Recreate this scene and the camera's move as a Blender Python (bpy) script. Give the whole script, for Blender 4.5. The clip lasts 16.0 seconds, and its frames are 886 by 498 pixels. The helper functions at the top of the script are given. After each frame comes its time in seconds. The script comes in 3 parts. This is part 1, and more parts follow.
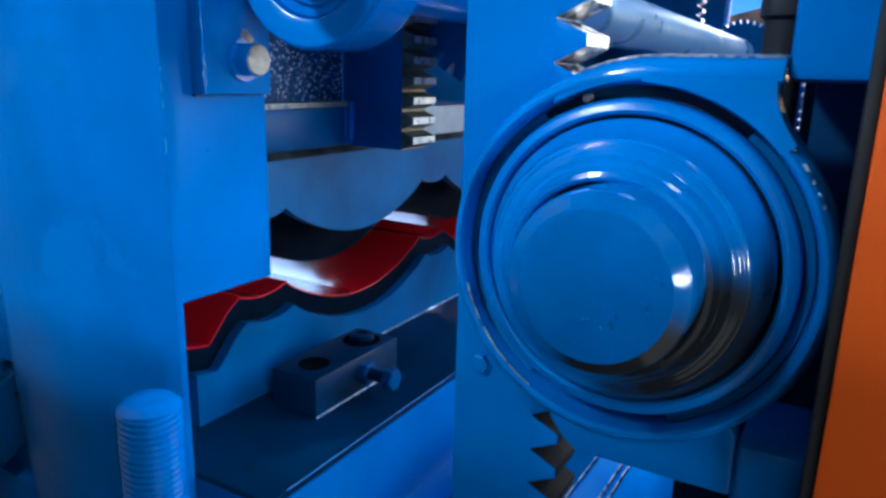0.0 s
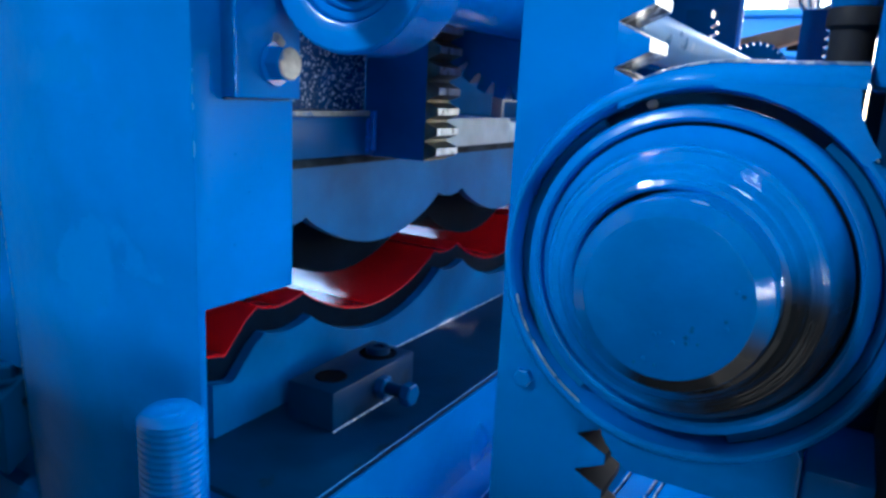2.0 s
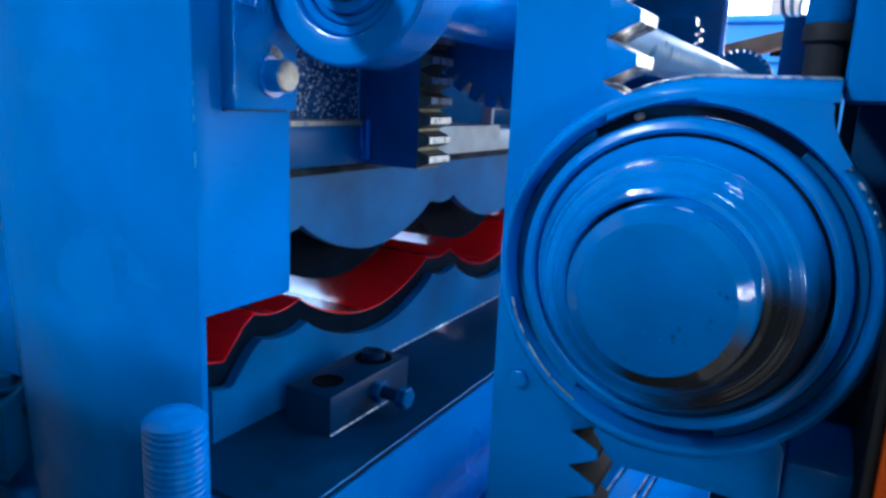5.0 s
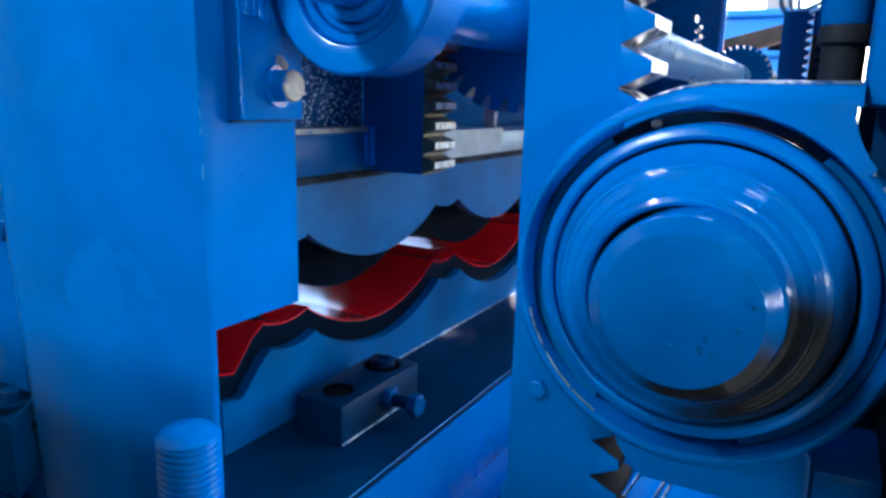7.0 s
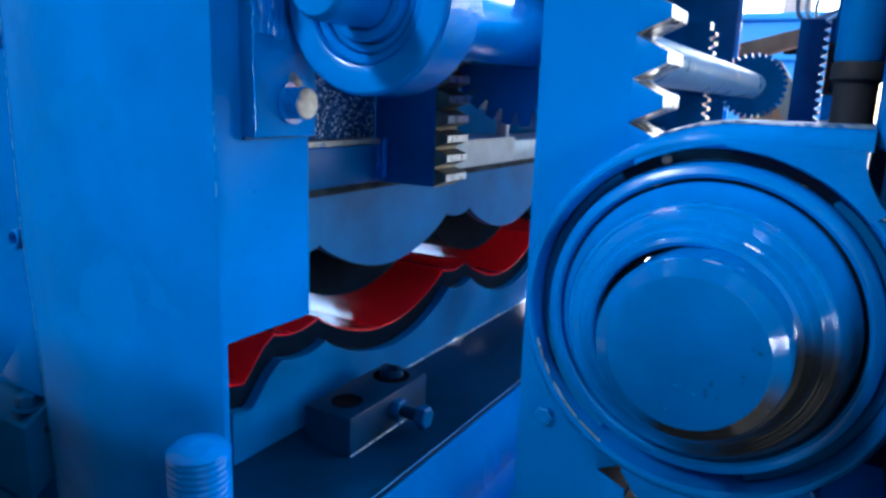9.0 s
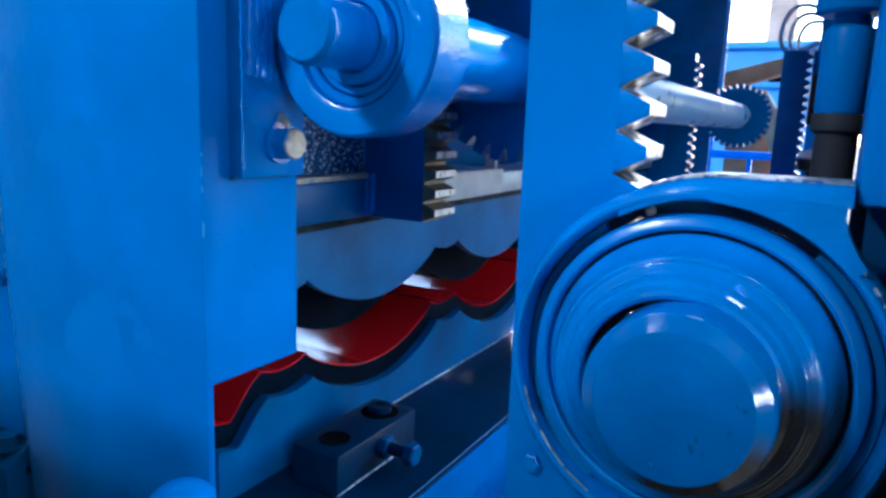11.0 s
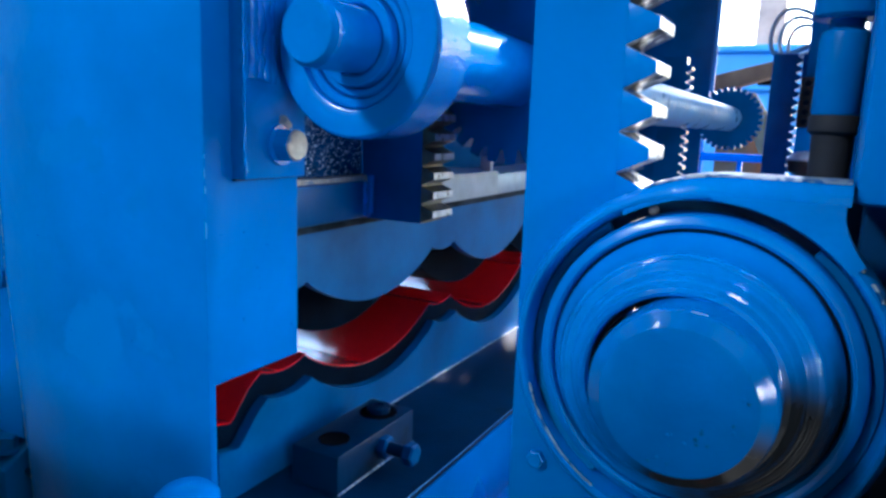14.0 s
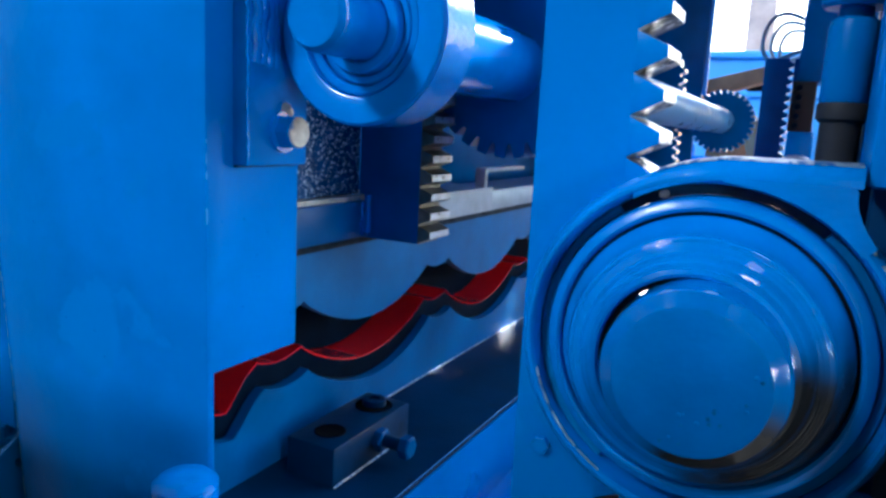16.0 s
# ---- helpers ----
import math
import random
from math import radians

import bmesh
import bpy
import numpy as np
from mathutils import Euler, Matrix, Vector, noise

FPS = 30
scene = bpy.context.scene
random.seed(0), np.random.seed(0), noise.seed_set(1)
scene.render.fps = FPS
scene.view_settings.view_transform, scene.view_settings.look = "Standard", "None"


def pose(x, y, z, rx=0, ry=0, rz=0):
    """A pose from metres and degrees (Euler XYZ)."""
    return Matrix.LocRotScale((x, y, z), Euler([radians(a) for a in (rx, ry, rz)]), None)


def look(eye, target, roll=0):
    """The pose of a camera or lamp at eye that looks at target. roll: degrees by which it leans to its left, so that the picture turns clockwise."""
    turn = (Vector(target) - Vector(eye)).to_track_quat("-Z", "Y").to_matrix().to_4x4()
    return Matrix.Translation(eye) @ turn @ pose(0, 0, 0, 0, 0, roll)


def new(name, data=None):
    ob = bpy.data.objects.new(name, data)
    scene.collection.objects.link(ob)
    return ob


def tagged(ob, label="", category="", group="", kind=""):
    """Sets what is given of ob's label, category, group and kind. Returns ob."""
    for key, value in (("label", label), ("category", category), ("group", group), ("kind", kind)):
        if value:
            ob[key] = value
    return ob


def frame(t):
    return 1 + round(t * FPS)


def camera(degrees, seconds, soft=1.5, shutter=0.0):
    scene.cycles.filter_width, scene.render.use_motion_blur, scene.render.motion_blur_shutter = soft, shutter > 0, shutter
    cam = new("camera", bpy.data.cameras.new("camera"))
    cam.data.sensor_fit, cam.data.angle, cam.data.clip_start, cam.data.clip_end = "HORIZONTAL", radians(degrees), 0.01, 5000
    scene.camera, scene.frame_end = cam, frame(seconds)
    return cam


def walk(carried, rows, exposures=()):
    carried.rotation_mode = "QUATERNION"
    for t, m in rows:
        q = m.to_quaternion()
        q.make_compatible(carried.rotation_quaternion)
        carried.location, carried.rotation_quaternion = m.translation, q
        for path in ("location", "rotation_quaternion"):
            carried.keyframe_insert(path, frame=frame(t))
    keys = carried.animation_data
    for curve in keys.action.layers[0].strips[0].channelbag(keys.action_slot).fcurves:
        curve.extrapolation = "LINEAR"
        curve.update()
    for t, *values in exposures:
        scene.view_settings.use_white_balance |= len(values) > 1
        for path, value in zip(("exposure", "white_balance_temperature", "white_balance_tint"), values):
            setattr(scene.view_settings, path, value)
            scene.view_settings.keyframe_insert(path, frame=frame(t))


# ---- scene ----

# camera: seconds, eye, yaw, pitch, lean
cam = camera(65.0, 16.0, soft=3.0)
ROWS = [
    (0, 0.1171, -0.0892, 1.0857, 30.02, -14.03, 1.54),
    (0.5, 0.1263, -0.1002, 1.0878, 30.56, -12.90, 1.76),
    (1, 0.1175, -0.1027, 1.0861, 30.60, -12.26, 1.97),
    (1.5, 0.0988, -0.0998, 1.0795, 30.04, -12.26, 2.42),
    (2, 0.0961, -0.0917, 1.0797, 29.78, -12.63, 2.90),
    (2.5, 0.1035, -0.0904, 1.0829, 29.77, -12.79, 2.38),
    (3, 0.1117, -0.0931, 1.0877, 29.74, -12.61, 1.88),
    (3.5, 0.1130, -0.0932, 1.0870, 29.57, -12.40, 2.06),
    (4, 0.1106, -0.0915, 1.0856, 29.25, -12.27, 2.06),
    (4.5, 0.1071, -0.0941, 1.0843, 28.98, -12.14, 2.33),
    (5, 0.0985, -0.1031, 1.0822, 28.88, -12.12, 2.58),
    (7.5, 0.0913, -0.1030, 1.0891, 28.93, -12.18, 1.19),
    (8, 0.0912, -0.1035, 1.0941, 29.41, -12.42, 1.56),
    (8.5, 0.0857, -0.1032, 1.0918, 29.68, -12.23, 1.46),
    (9, 0.0913, -0.1026, 1.0981, 29.80, -12.34, 2.01),
    (9.5, 0.0933, -0.1064, 1.0981, 29.59, -11.64, 2.35),
    (12, 0.0906, -0.0976, 1.1129, 28.62, -10.18, 1.55),
    (12.5, 0.0911, -0.0985, 1.1118, 28.48, -10.22, 1.36),
    (13, 0.0893, -0.0978, 1.1092, 28.21, -10.29, 1.80),
    (13.5, 0.0898, -0.1009, 1.1081, 28.18, -10.27, 2.18),
    (14, 0.0886, -0.1074, 1.1069, 28.30, -10.15, 2.09),
    (14.5, 0.0872, -0.1099, 1.1040, 28.26, -9.96, 2.21),
    (15, 0.0893, -0.1073, 1.1052, 27.81, -9.85, 2.49),
    (15.5, 0.0920, -0.1031, 1.1063, 27.59, -9.92, 2.42),
    (16, 0.0821, -0.1114, 1.0987, 27.32, -9.88, 2.95),
]


def eye_pose(x, y, z, yaw, pitch, lean):
    c = math.cos(radians(pitch))
    ahead = Vector((-math.sin(radians(yaw)) * c, math.cos(radians(yaw)) * c, math.sin(radians(pitch))))
    return look((x, y, z), Vector((x, y, z)) + ahead, lean)


walk(cam, [(t, eye_pose(*r)) for t, *r in ROWS], [(0.0, 2.50, 5600, 10), (16.0, 2.50, 5600, 10)])

# ---- light ----
world = bpy.data.worlds.new("sky")
scene.world = world
world.use_nodes = True
wn = world.node_tree.nodes
sky = wn.new("ShaderNodeTexSky")
sky.sky_type, sky.sun_disc = "NISHITA", False
SUN_ELEV, SUN_AZ = 27.0, 16.0  # azimuth from +y towards +x
sky.sun_elevation, sky.sun_rotation = radians(SUN_ELEV), radians(SUN_AZ)
sky.air_density, sky.dust_density = 1.0, 1.0
world.node_tree.links.new(sky.outputs["Color"], wn["Background"].inputs["Color"])
wn["Background"].inputs["Strength"].default_value = 0.15
sun = new("sun", bpy.data.lights.new("sun", "SUN"))
sun.data.energy, sun.data.angle, sun.data.color = 2.5, radians(0.6), (1.0, 0.95, 0.86)
e_, a_ = radians(SUN_ELEV), radians(SUN_AZ)
sun.matrix_world = look((0, 0, 0), (-math.sin(a_) * math.cos(e_), -math.cos(a_) * math.cos(e_), -math.sin(e_)))
sun.location = (0.6, 3.0, 4.0)


def window_light(at, aim, width, height, watts):
    """The sky's light in the opening of a window or roof light."""
    lamp = new("window_light", bpy.data.lights.new("window_light", "AREA"))
    lamp.data.shape, lamp.data.size, lamp.data.size_y = "RECTANGLE", width, height
    lamp.data.energy, lamp.data.color = watts, (0.84, 0.945, 1.0)
    lamp.matrix_world = look(at, Vector(at) + Vector(aim))


window_light((-2.30, -3.32, 4.25), (0, 1, 0), 0.65, 0.6, 122)
window_light((2.50, -1.15, 6.12), (0, 0.001, -1), 1.0, 0.9, 14)
window_light((4.12, -2.65, 1.00), (-1, 0, 0), 0.86, 0.45, 20)


# ---- materials ----
def material(name, color, rough=0.4, metal=0.0, vary=0.12, scale=14.0, bump=0.1, bump_scale=160.0, spots=None, spot_amount=0.0, coat=0.0, spot_scale=60.0, spec=0.4):
    m = bpy.data.materials.new(name)
    m.use_nodes = True
    nt = m.node_tree
    b = nt.nodes["Principled BSDF"]
    b.inputs["Metallic"].default_value = metal
    b.inputs["Coat Weight"].default_value = coat
    b.inputs["Specular IOR Level"].default_value = spec
    b.inputs["Coat Roughness"].default_value = 0.16
    geo = nt.nodes.new("ShaderNodeNewGeometry")
    n1 = nt.nodes.new("ShaderNodeTexNoise")
    n1.inputs["Scale"].default_value, n1.inputs["Detail"].default_value = scale, 5
    n2 = nt.nodes.new("ShaderNodeTexNoise")
    n2.inputs["Scale"].default_value, n2.inputs["Detail"].default_value = bump_scale, 3
    for n in (n1, n2):
        nt.links.new(geo.outputs["Position"], n.inputs["Vector"])
    ramp = nt.nodes.new("ShaderNodeValToRGB")
    ramp.color_ramp.elements[0].position, ramp.color_ramp.elements[1].position = 0.3, 0.7
    ramp.color_ramp.elements[0].color = (*[max(0.0, c * (1 - vary)) for c in color], 1)
    ramp.color_ramp.elements[1].color = (*[min(1.0, c * (1 + vary)) for c in color], 1)
    nt.links.new(n1.outputs["Fac"], ramp.inputs["Fac"])
    out = ramp.outputs["Color"]
    if spots:
        n3 = nt.nodes.new("ShaderNodeTexNoise")
        n3.inputs["Scale"].default_value, n3.inputs["Detail"].default_value = spot_scale, 6
        nt.links.new(geo.outputs["Position"], n3.inputs["Vector"])
        r3 = nt.nodes.new("ShaderNodeValToRGB")
        r3.color_ramp.elements[0].position, r3.color_ramp.elements[1].position = 0.72 - spot_amount, 0.76 - spot_amount
        nt.links.new(n3.outputs["Fac"], r3.inputs["Fac"])
        mix = nt.nodes.new("ShaderNodeMix")
        mix.data_type = "RGBA"
        nt.links.new(r3.outputs["Color"], mix.inputs["Factor"])
        nt.links.new(out, mix.inputs["A"])
        mix.inputs["B"].default_value = (*spots, 1)
        out = mix.outputs["Result"]
    nt.links.new(out, b.inputs["Base Color"])
    mr = nt.nodes.new("ShaderNodeMapRange")
    mr.inputs["To Min"].default_value, mr.inputs["To Max"].default_value = max(0.03, rough - 0.1), min(1.0, rough + 0.1)
    nt.links.new(n1.outputs["Fac"], mr.inputs["Value"])
    nt.links.new(mr.outputs["Result"], b.inputs["Roughness"])
    if bump:
        bp = nt.nodes.new("ShaderNodeBump")
        bp.inputs["Strength"].default_value, bp.inputs["Distance"].default_value = bump, 0.001
        nt.links.new(n2.outputs["Fac"], bp.inputs["Height"])
        nt.links.new(bp.outputs["Normal"], b.inputs["Normal"])
    return m


BLUE = material("blue_enamel", (0.0, 0.176, 0.58), 0.24, vary=0.14, scale=9, bump=0.2, bump_scale=130, spec=0.45)
BLUE_COLUMN = material("blue_enamel_column", (0.0, 0.180, 0.59), 0.34, vary=0.16, scale=11, bump=0.3, bump_scale=90, spots=(0.008, 0.195, 0.615), spot_amount=0.13, spot_scale=16, spec=0.14)
BLUE_GLOSS = material("blue_enamel_thick", (0.0, 0.172, 0.57), 0.14, vary=0.15, scale=30, bump=0.15, bump_scale=300, spec=0.5)
BLUE_RIM = material("blue_enamel_rim", (0.0, 0.172, 0.57), 0.34, vary=0.15, scale=30, bump=0.35, bump_scale=260, spec=0.6)
BLUE_FACE = material("blue_enamel_dented", (0.0, 0.172, 0.57), 0.25, vary=0.15, scale=30, bump=0.5, bump_scale=110, spots=(0.0, 0.12, 0.34), spot_amount=0.02, spot_scale=90, spec=0.4)
BLUE_ROUGH = material("blue_enamel_rough", (0.0, 0.168, 0.56), 0.15, vary=0.15, scale=30, bump=0.55, bump_scale=300, spec=0.4)
BLUE_WORN = material("blue_enamel_worn_grey", (0.004, 0.14, 0.36), 0.38, vary=0.25, scale=18, bump=0.15, spots=(0.03, 0.10, 0.2), spot_amount=0.06, spot_scale=22, spec=0.15)
BLUE_LIGHT = material("light_blue_paint", (0.06, 0.32, 0.75), 0.5, vary=0.1, scale=4, bump=0.1)
# Pale spots stand in for glints on the rough paint
SPECKLE = material("sprayed_plate_glints", (0.001, 0.05, 0.16), 0.2, 0.0, vary=0.3, scale=50, bump=0.9, bump_scale=420, spots=(0.45, 0.62, 0.80), spot_amount=0.15, spot_scale=420, spec=0.5)
STEEL_BLUE = material("painted_worn_shaft", (0.11, 0.27, 0.45), 0.30, 0.25, vary=0.2, scale=25, bump=0.2, spots=(0.5, 0.54, 0.58), spot_amount=0.08, spot_scale=18)
# Oily navy steel; the recess plates borrow it for their shade
NAVY = material("oily_navy_and_shade", (0.001, 0.024, 0.070), 0.34, vary=0.3, scale=14, bump=0.2, bump_scale=160, spots=(0.004, 0.02, 0.05), spot_amount=0.08, spot_scale=30, spec=0.15)
# Darker copy of the enamel that carries the shade on inner parts
BLUE_DEEP = material("blue_enamel_deep", (0.001, 0.095, 0.28), 0.36, vary=0.25, scale=16, bump=0.2, bump_scale=200, spec=0.12)
DARK_STEEL = material("dark_die_steel", (0.001, 0.006, 0.015), 0.55, 0.0, vary=0.4, scale=25, bump=0.2, spec=0.02)
GREASE = material("greasy_steel", (0.16, 0.15, 0.11), 0.4, 0.6, vary=0.4, scale=60, bump=0.3)
ZINC = material("zinc_bolt", (0.40, 0.40, 0.37), 0.5, 0.4, vary=0.25, scale=200, bump=0.5, bump_scale=600, spots=(0.1, 0.2, 0.4), spot_amount=0.12)
RED = material("red_coated_sheet", (0.76, 0.005, 0.012), 0.14, vary=0.06, scale=12, bump=0.05, bump_scale=60, coat=1.0)
ORANGE = material("orange_paint", (0.75, 0.10, 0.006), 0.45, vary=0.1, scale=10, bump=0.15, spec=0.2)
# Near-black for the shade on the lower teeth and in the bearing gaps
SHADE_GREASE = material("black_shade_and_grease", (0.006, 0.007, 0.009), 0.65, vary=0.4, scale=60, bump=0.3, spec=0.05)
BLACK = material("black_hole", (0.004, 0.004, 0.005), 0.7, vary=0.2, bump=0.1, spec=0.03)
RUBBER = material("black_rubber", (0.02, 0.02, 0.022), 0.6, vary=0.2, spec=0.15)
GALV = material("galvanised_bar", (0.33, 0.42, 0.50), 0.42, 0.5, vary=0.15, scale=40, bump=0.15)
CONCRETE = material("concrete_floor", (0.12, 0.115, 0.105), 0.8, vary=0.25, scale=3, bump=0.5, bump_scale=40)
# Pale worn paint that also stands in for glints along edges
WEAR_AND_GLINT = material("wear_and_glint_edge", (0.35, 0.42, 0.48), 0.35, 0.5, vary=0.4, scale=180, bump=0.4, spots=(0.01, 0.1, 0.28), spot_amount=0.2, spot_scale=300)
LAND = material("rubbed_tooth_land", (0.5, 0.55, 0.6), 0.36, 0.6, vary=0.3, scale=90, bump=0.4, spots=(0.12, 0.12, 0.11), spot_amount=0.12, spot_scale=160)
SHADE_GRIME = material("shade_and_grime", (0.022, 0.035, 0.045), 0.65, vary=0.6, scale=70, bump=0.4, spec=0.05)
FLANK = material("greasy_tooth_flank", (0.05, 0.05, 0.042), 0.3, 0.3, vary=0.5, scale=80, bump=0.5, bump_scale=400, spots=(0.6, 0.61, 0.6), spot_amount=0.2, spot_scale=170)
# Old grease, darkened for the shade in the groove and under the plate
GROOVE = material("groove_grease_and_shade", (0.006, 0.045, 0.10), 0.45, vary=0.5, scale=40, bump=0.4, spec=0.2)
BRICK = material("brick_wall", (0.5, 0.36, 0.3), 0.85, vary=0.3, scale=6, bump=0.4)
WALLM = material("plaster_wall", (0.2, 0.2, 0.19), 0.85, vary=0.08, scale=2, bump=0.2)
UNSEEN_DARK = material("unseen_dark", (0.05, 0.05, 0.05), 0.85, vary=0.2, scale=3, bump=0.3)
CARD = material("brown_board", (0.32, 0.22, 0.13), 0.8, vary=0.25, scale=8)
BROWN = material("rusty_brown", (0.2, 0.1, 0.05), 0.7, vary=0.4, scale=12)



def dark_sided(name, c, way, lo, hi):
    """Blue paint that turns near-black, with an uneven edge, on the side of the round part that faces the given way."""
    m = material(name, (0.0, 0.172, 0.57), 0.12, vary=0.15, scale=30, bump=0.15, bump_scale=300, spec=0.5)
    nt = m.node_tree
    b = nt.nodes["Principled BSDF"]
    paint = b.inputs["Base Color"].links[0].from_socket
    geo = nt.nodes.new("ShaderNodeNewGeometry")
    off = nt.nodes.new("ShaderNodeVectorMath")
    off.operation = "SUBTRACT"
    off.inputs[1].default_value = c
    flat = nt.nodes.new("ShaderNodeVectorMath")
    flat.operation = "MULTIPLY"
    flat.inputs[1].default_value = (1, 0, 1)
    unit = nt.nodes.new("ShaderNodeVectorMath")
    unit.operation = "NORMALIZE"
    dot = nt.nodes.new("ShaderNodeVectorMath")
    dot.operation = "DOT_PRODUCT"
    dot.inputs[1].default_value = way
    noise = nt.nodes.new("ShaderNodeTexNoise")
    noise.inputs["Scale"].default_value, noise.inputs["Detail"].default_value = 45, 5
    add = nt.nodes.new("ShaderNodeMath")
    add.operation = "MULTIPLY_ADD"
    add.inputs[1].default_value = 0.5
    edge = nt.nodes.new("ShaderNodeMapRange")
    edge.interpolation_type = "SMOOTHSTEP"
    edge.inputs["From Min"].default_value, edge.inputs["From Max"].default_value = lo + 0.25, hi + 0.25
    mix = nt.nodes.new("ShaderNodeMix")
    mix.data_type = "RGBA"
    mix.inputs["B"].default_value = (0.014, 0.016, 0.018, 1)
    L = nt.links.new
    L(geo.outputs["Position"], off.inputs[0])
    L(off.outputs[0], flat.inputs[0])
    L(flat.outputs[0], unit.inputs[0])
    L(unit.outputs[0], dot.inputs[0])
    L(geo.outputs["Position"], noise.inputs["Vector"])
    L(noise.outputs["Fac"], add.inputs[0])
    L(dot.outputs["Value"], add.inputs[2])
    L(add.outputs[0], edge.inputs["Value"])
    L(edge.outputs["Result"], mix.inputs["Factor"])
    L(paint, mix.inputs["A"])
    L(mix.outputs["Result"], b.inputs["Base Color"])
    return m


# Blue enamel, near-black towards the lower right of each round part
DARK_SIDED_SHAFT = dark_sided("dark_sided_shaft", (0.0578, 0.0, 1.0270), (0.45, 0.0, -0.89), 0.35, 0.85)
DARK_SIDED_FRONT = dark_sided("dark_sided_front", (0.0570, 0.0, 1.0250), (0.80, 0.0, -0.60), 0.35, 0.85)

# ---- mesh helpers ----
def finish(bm, bevel=0.0, segments=2, smooth=None):
    bmesh.ops.remove_doubles(bm, verts=bm.verts, dist=1e-6)
    bmesh.ops.recalc_face_normals(bm, faces=bm.faces)
    if bevel:
        edges = [e for e in bm.edges if len(e.link_faces) == 2 and e.calc_face_angle(0) > 0.6]
        bmesh.ops.bevel(bm, geom=edges, offset=bevel, segments=segments, profile=0.5, affect="EDGES", clamp_overlap=True)
    if smooth is not None:
        for f in bm.faces:
            f.smooth = True
        for e in bm.edges:
            if len(e.link_faces) == 2:
                e.smooth = e.calc_face_angle(0) < smooth
    return bm


def thing(name, label, category, at=(0, 0, 0), kind="", group=""):
    ob = new(name)
    ob.location = at
    ob.empty_display_size = 0.05
    return tagged(ob, label, category, group, kind)


def part(name, bm, mat, parent=None, label=""):
    """One mesh object; places in the bmesh are in the world, the parent's place is taken off."""
    me = bpy.data.meshes.new(name)
    off = Vector((0, 0, 0))
    p = parent
    while p:
        off += p.location
        p = p.parent
    bm.transform(Matrix.Translation(-off))
    bm.to_mesh(me)
    bm.free()
    me.materials.append(mat)
    ob = new(name, me)
    ob.parent = parent
    if label:
        tagged(ob, label)
    return ob


def box(x0, x1, y0, y1, z0, z1, bevel=0.0015, bm=None, segments=2):
    own = bm is None
    bm = bm or bmesh.new()
    vs = [bm.verts.new((x, y, z)) for x in (x0, x1) for y in (y0, y1) for z in (z0, z1)]
    for q in ((0, 1, 3, 2), (4, 6, 7, 5), (0, 4, 5, 1), (2, 3, 7, 6), (0, 2, 6, 4), (1, 5, 7, 3)):
        bm.faces.new([vs[i] for i in q])
    return finish(bm, bevel, segments, 0.5) if own else bm


def prism(outline, axis, a, b, bevel=0.0, smooth=0.5):
    """An outline of (u, v) swept from a to b along x (u=y, v=z) or y (u=x, v=z) or z (u=x, v=y)."""
    place = {"x": lambda u, v, w: (w, u, v), "y": lambda u, v, w: (u, w, v), "z": lambda u, v, w: (u, v, w)}[axis]
    bm = bmesh.new()
    lo = [bm.verts.new(place(u, v, a)) for u, v in outline]
    hi = [bm.verts.new(place(u, v, b)) for u, v in outline]
    n = len(outline)
    bm.faces.new(lo)
    bm.faces.new(hi[::-1])
    for i in range(n):
        bm.faces.new((lo[i], lo[(i + 1) % n], hi[(i + 1) % n], hi[i]))
    return finish(bm, bevel, 2, smooth)


def lathe(profile, c, axis="y", steps=72, smooth=0.5, bm=None):
    """A ring or solid from (radius, along) turned about the axis through c."""
    bm = bm or bmesh.new()
    rings = []
    for r, w in profile:
        ring = []
        for i in range(steps if r > 1e-6 else 1):
            t = 2 * math.pi * i / steps
            p, q = r * math.cos(t), r * math.sin(t)
            ring.append(bm.verts.new({"y": (c[0] + p, c[1] + w, c[2] + q), "x": (c[0] + w, c[1] + p, c[2] + q), "z": (c[0] + p, c[1] + q, c[2] + w)}[axis]))
        rings.append(ring)
    for a, b in zip(rings, rings[1:]):
        for i in range(steps):
            q = [a[i % len(a)], a[(i + 1) % len(a)], b[(i + 1) % len(b)], b[i % len(b)]]
            q = list(dict.fromkeys(q))
            if len(q) > 2:
                bm.faces.new(q)
    return finish(bm, 0, 2, smooth)


def rack_outline(x0, root, tip, z0, z1, pitch, phase):
    """The side view of a toothed bar: straight back at x0, teeth from root to tip between z0 and z1."""
    pts = [(x0, z0), (root, z0)]
    k = math.floor((z0 - phase) / pitch)
    while True:
        zc = phase + k * pitch
        k += 1
        if zc - pitch * 0.5 < z0:
            continue
        if zc + pitch * 0.5 > z1:
            break
        pts += [(root, zc - pitch * 0.44), (tip, zc - pitch * 0.17), (tip, zc + pitch * 0.17), (root, zc + pitch * 0.44)]
    pts += [(root, z1), (x0, z1)]
    return pts


def gear(c, r, teeth, y0, y1, depth, hub=0.0):
    pts = []
    for i in range(teeth):
        for f, rr in ((0.06, r - depth), (0.2, r), (0.72, r), (0.86, r - depth)):
            t = 2 * math.pi * (i + f) / teeth
            pts.append((c[0] + rr * math.cos(t), c[2] + rr * math.sin(t)))
    return prism(pts, "y", y0, y1, 0, 0.3)


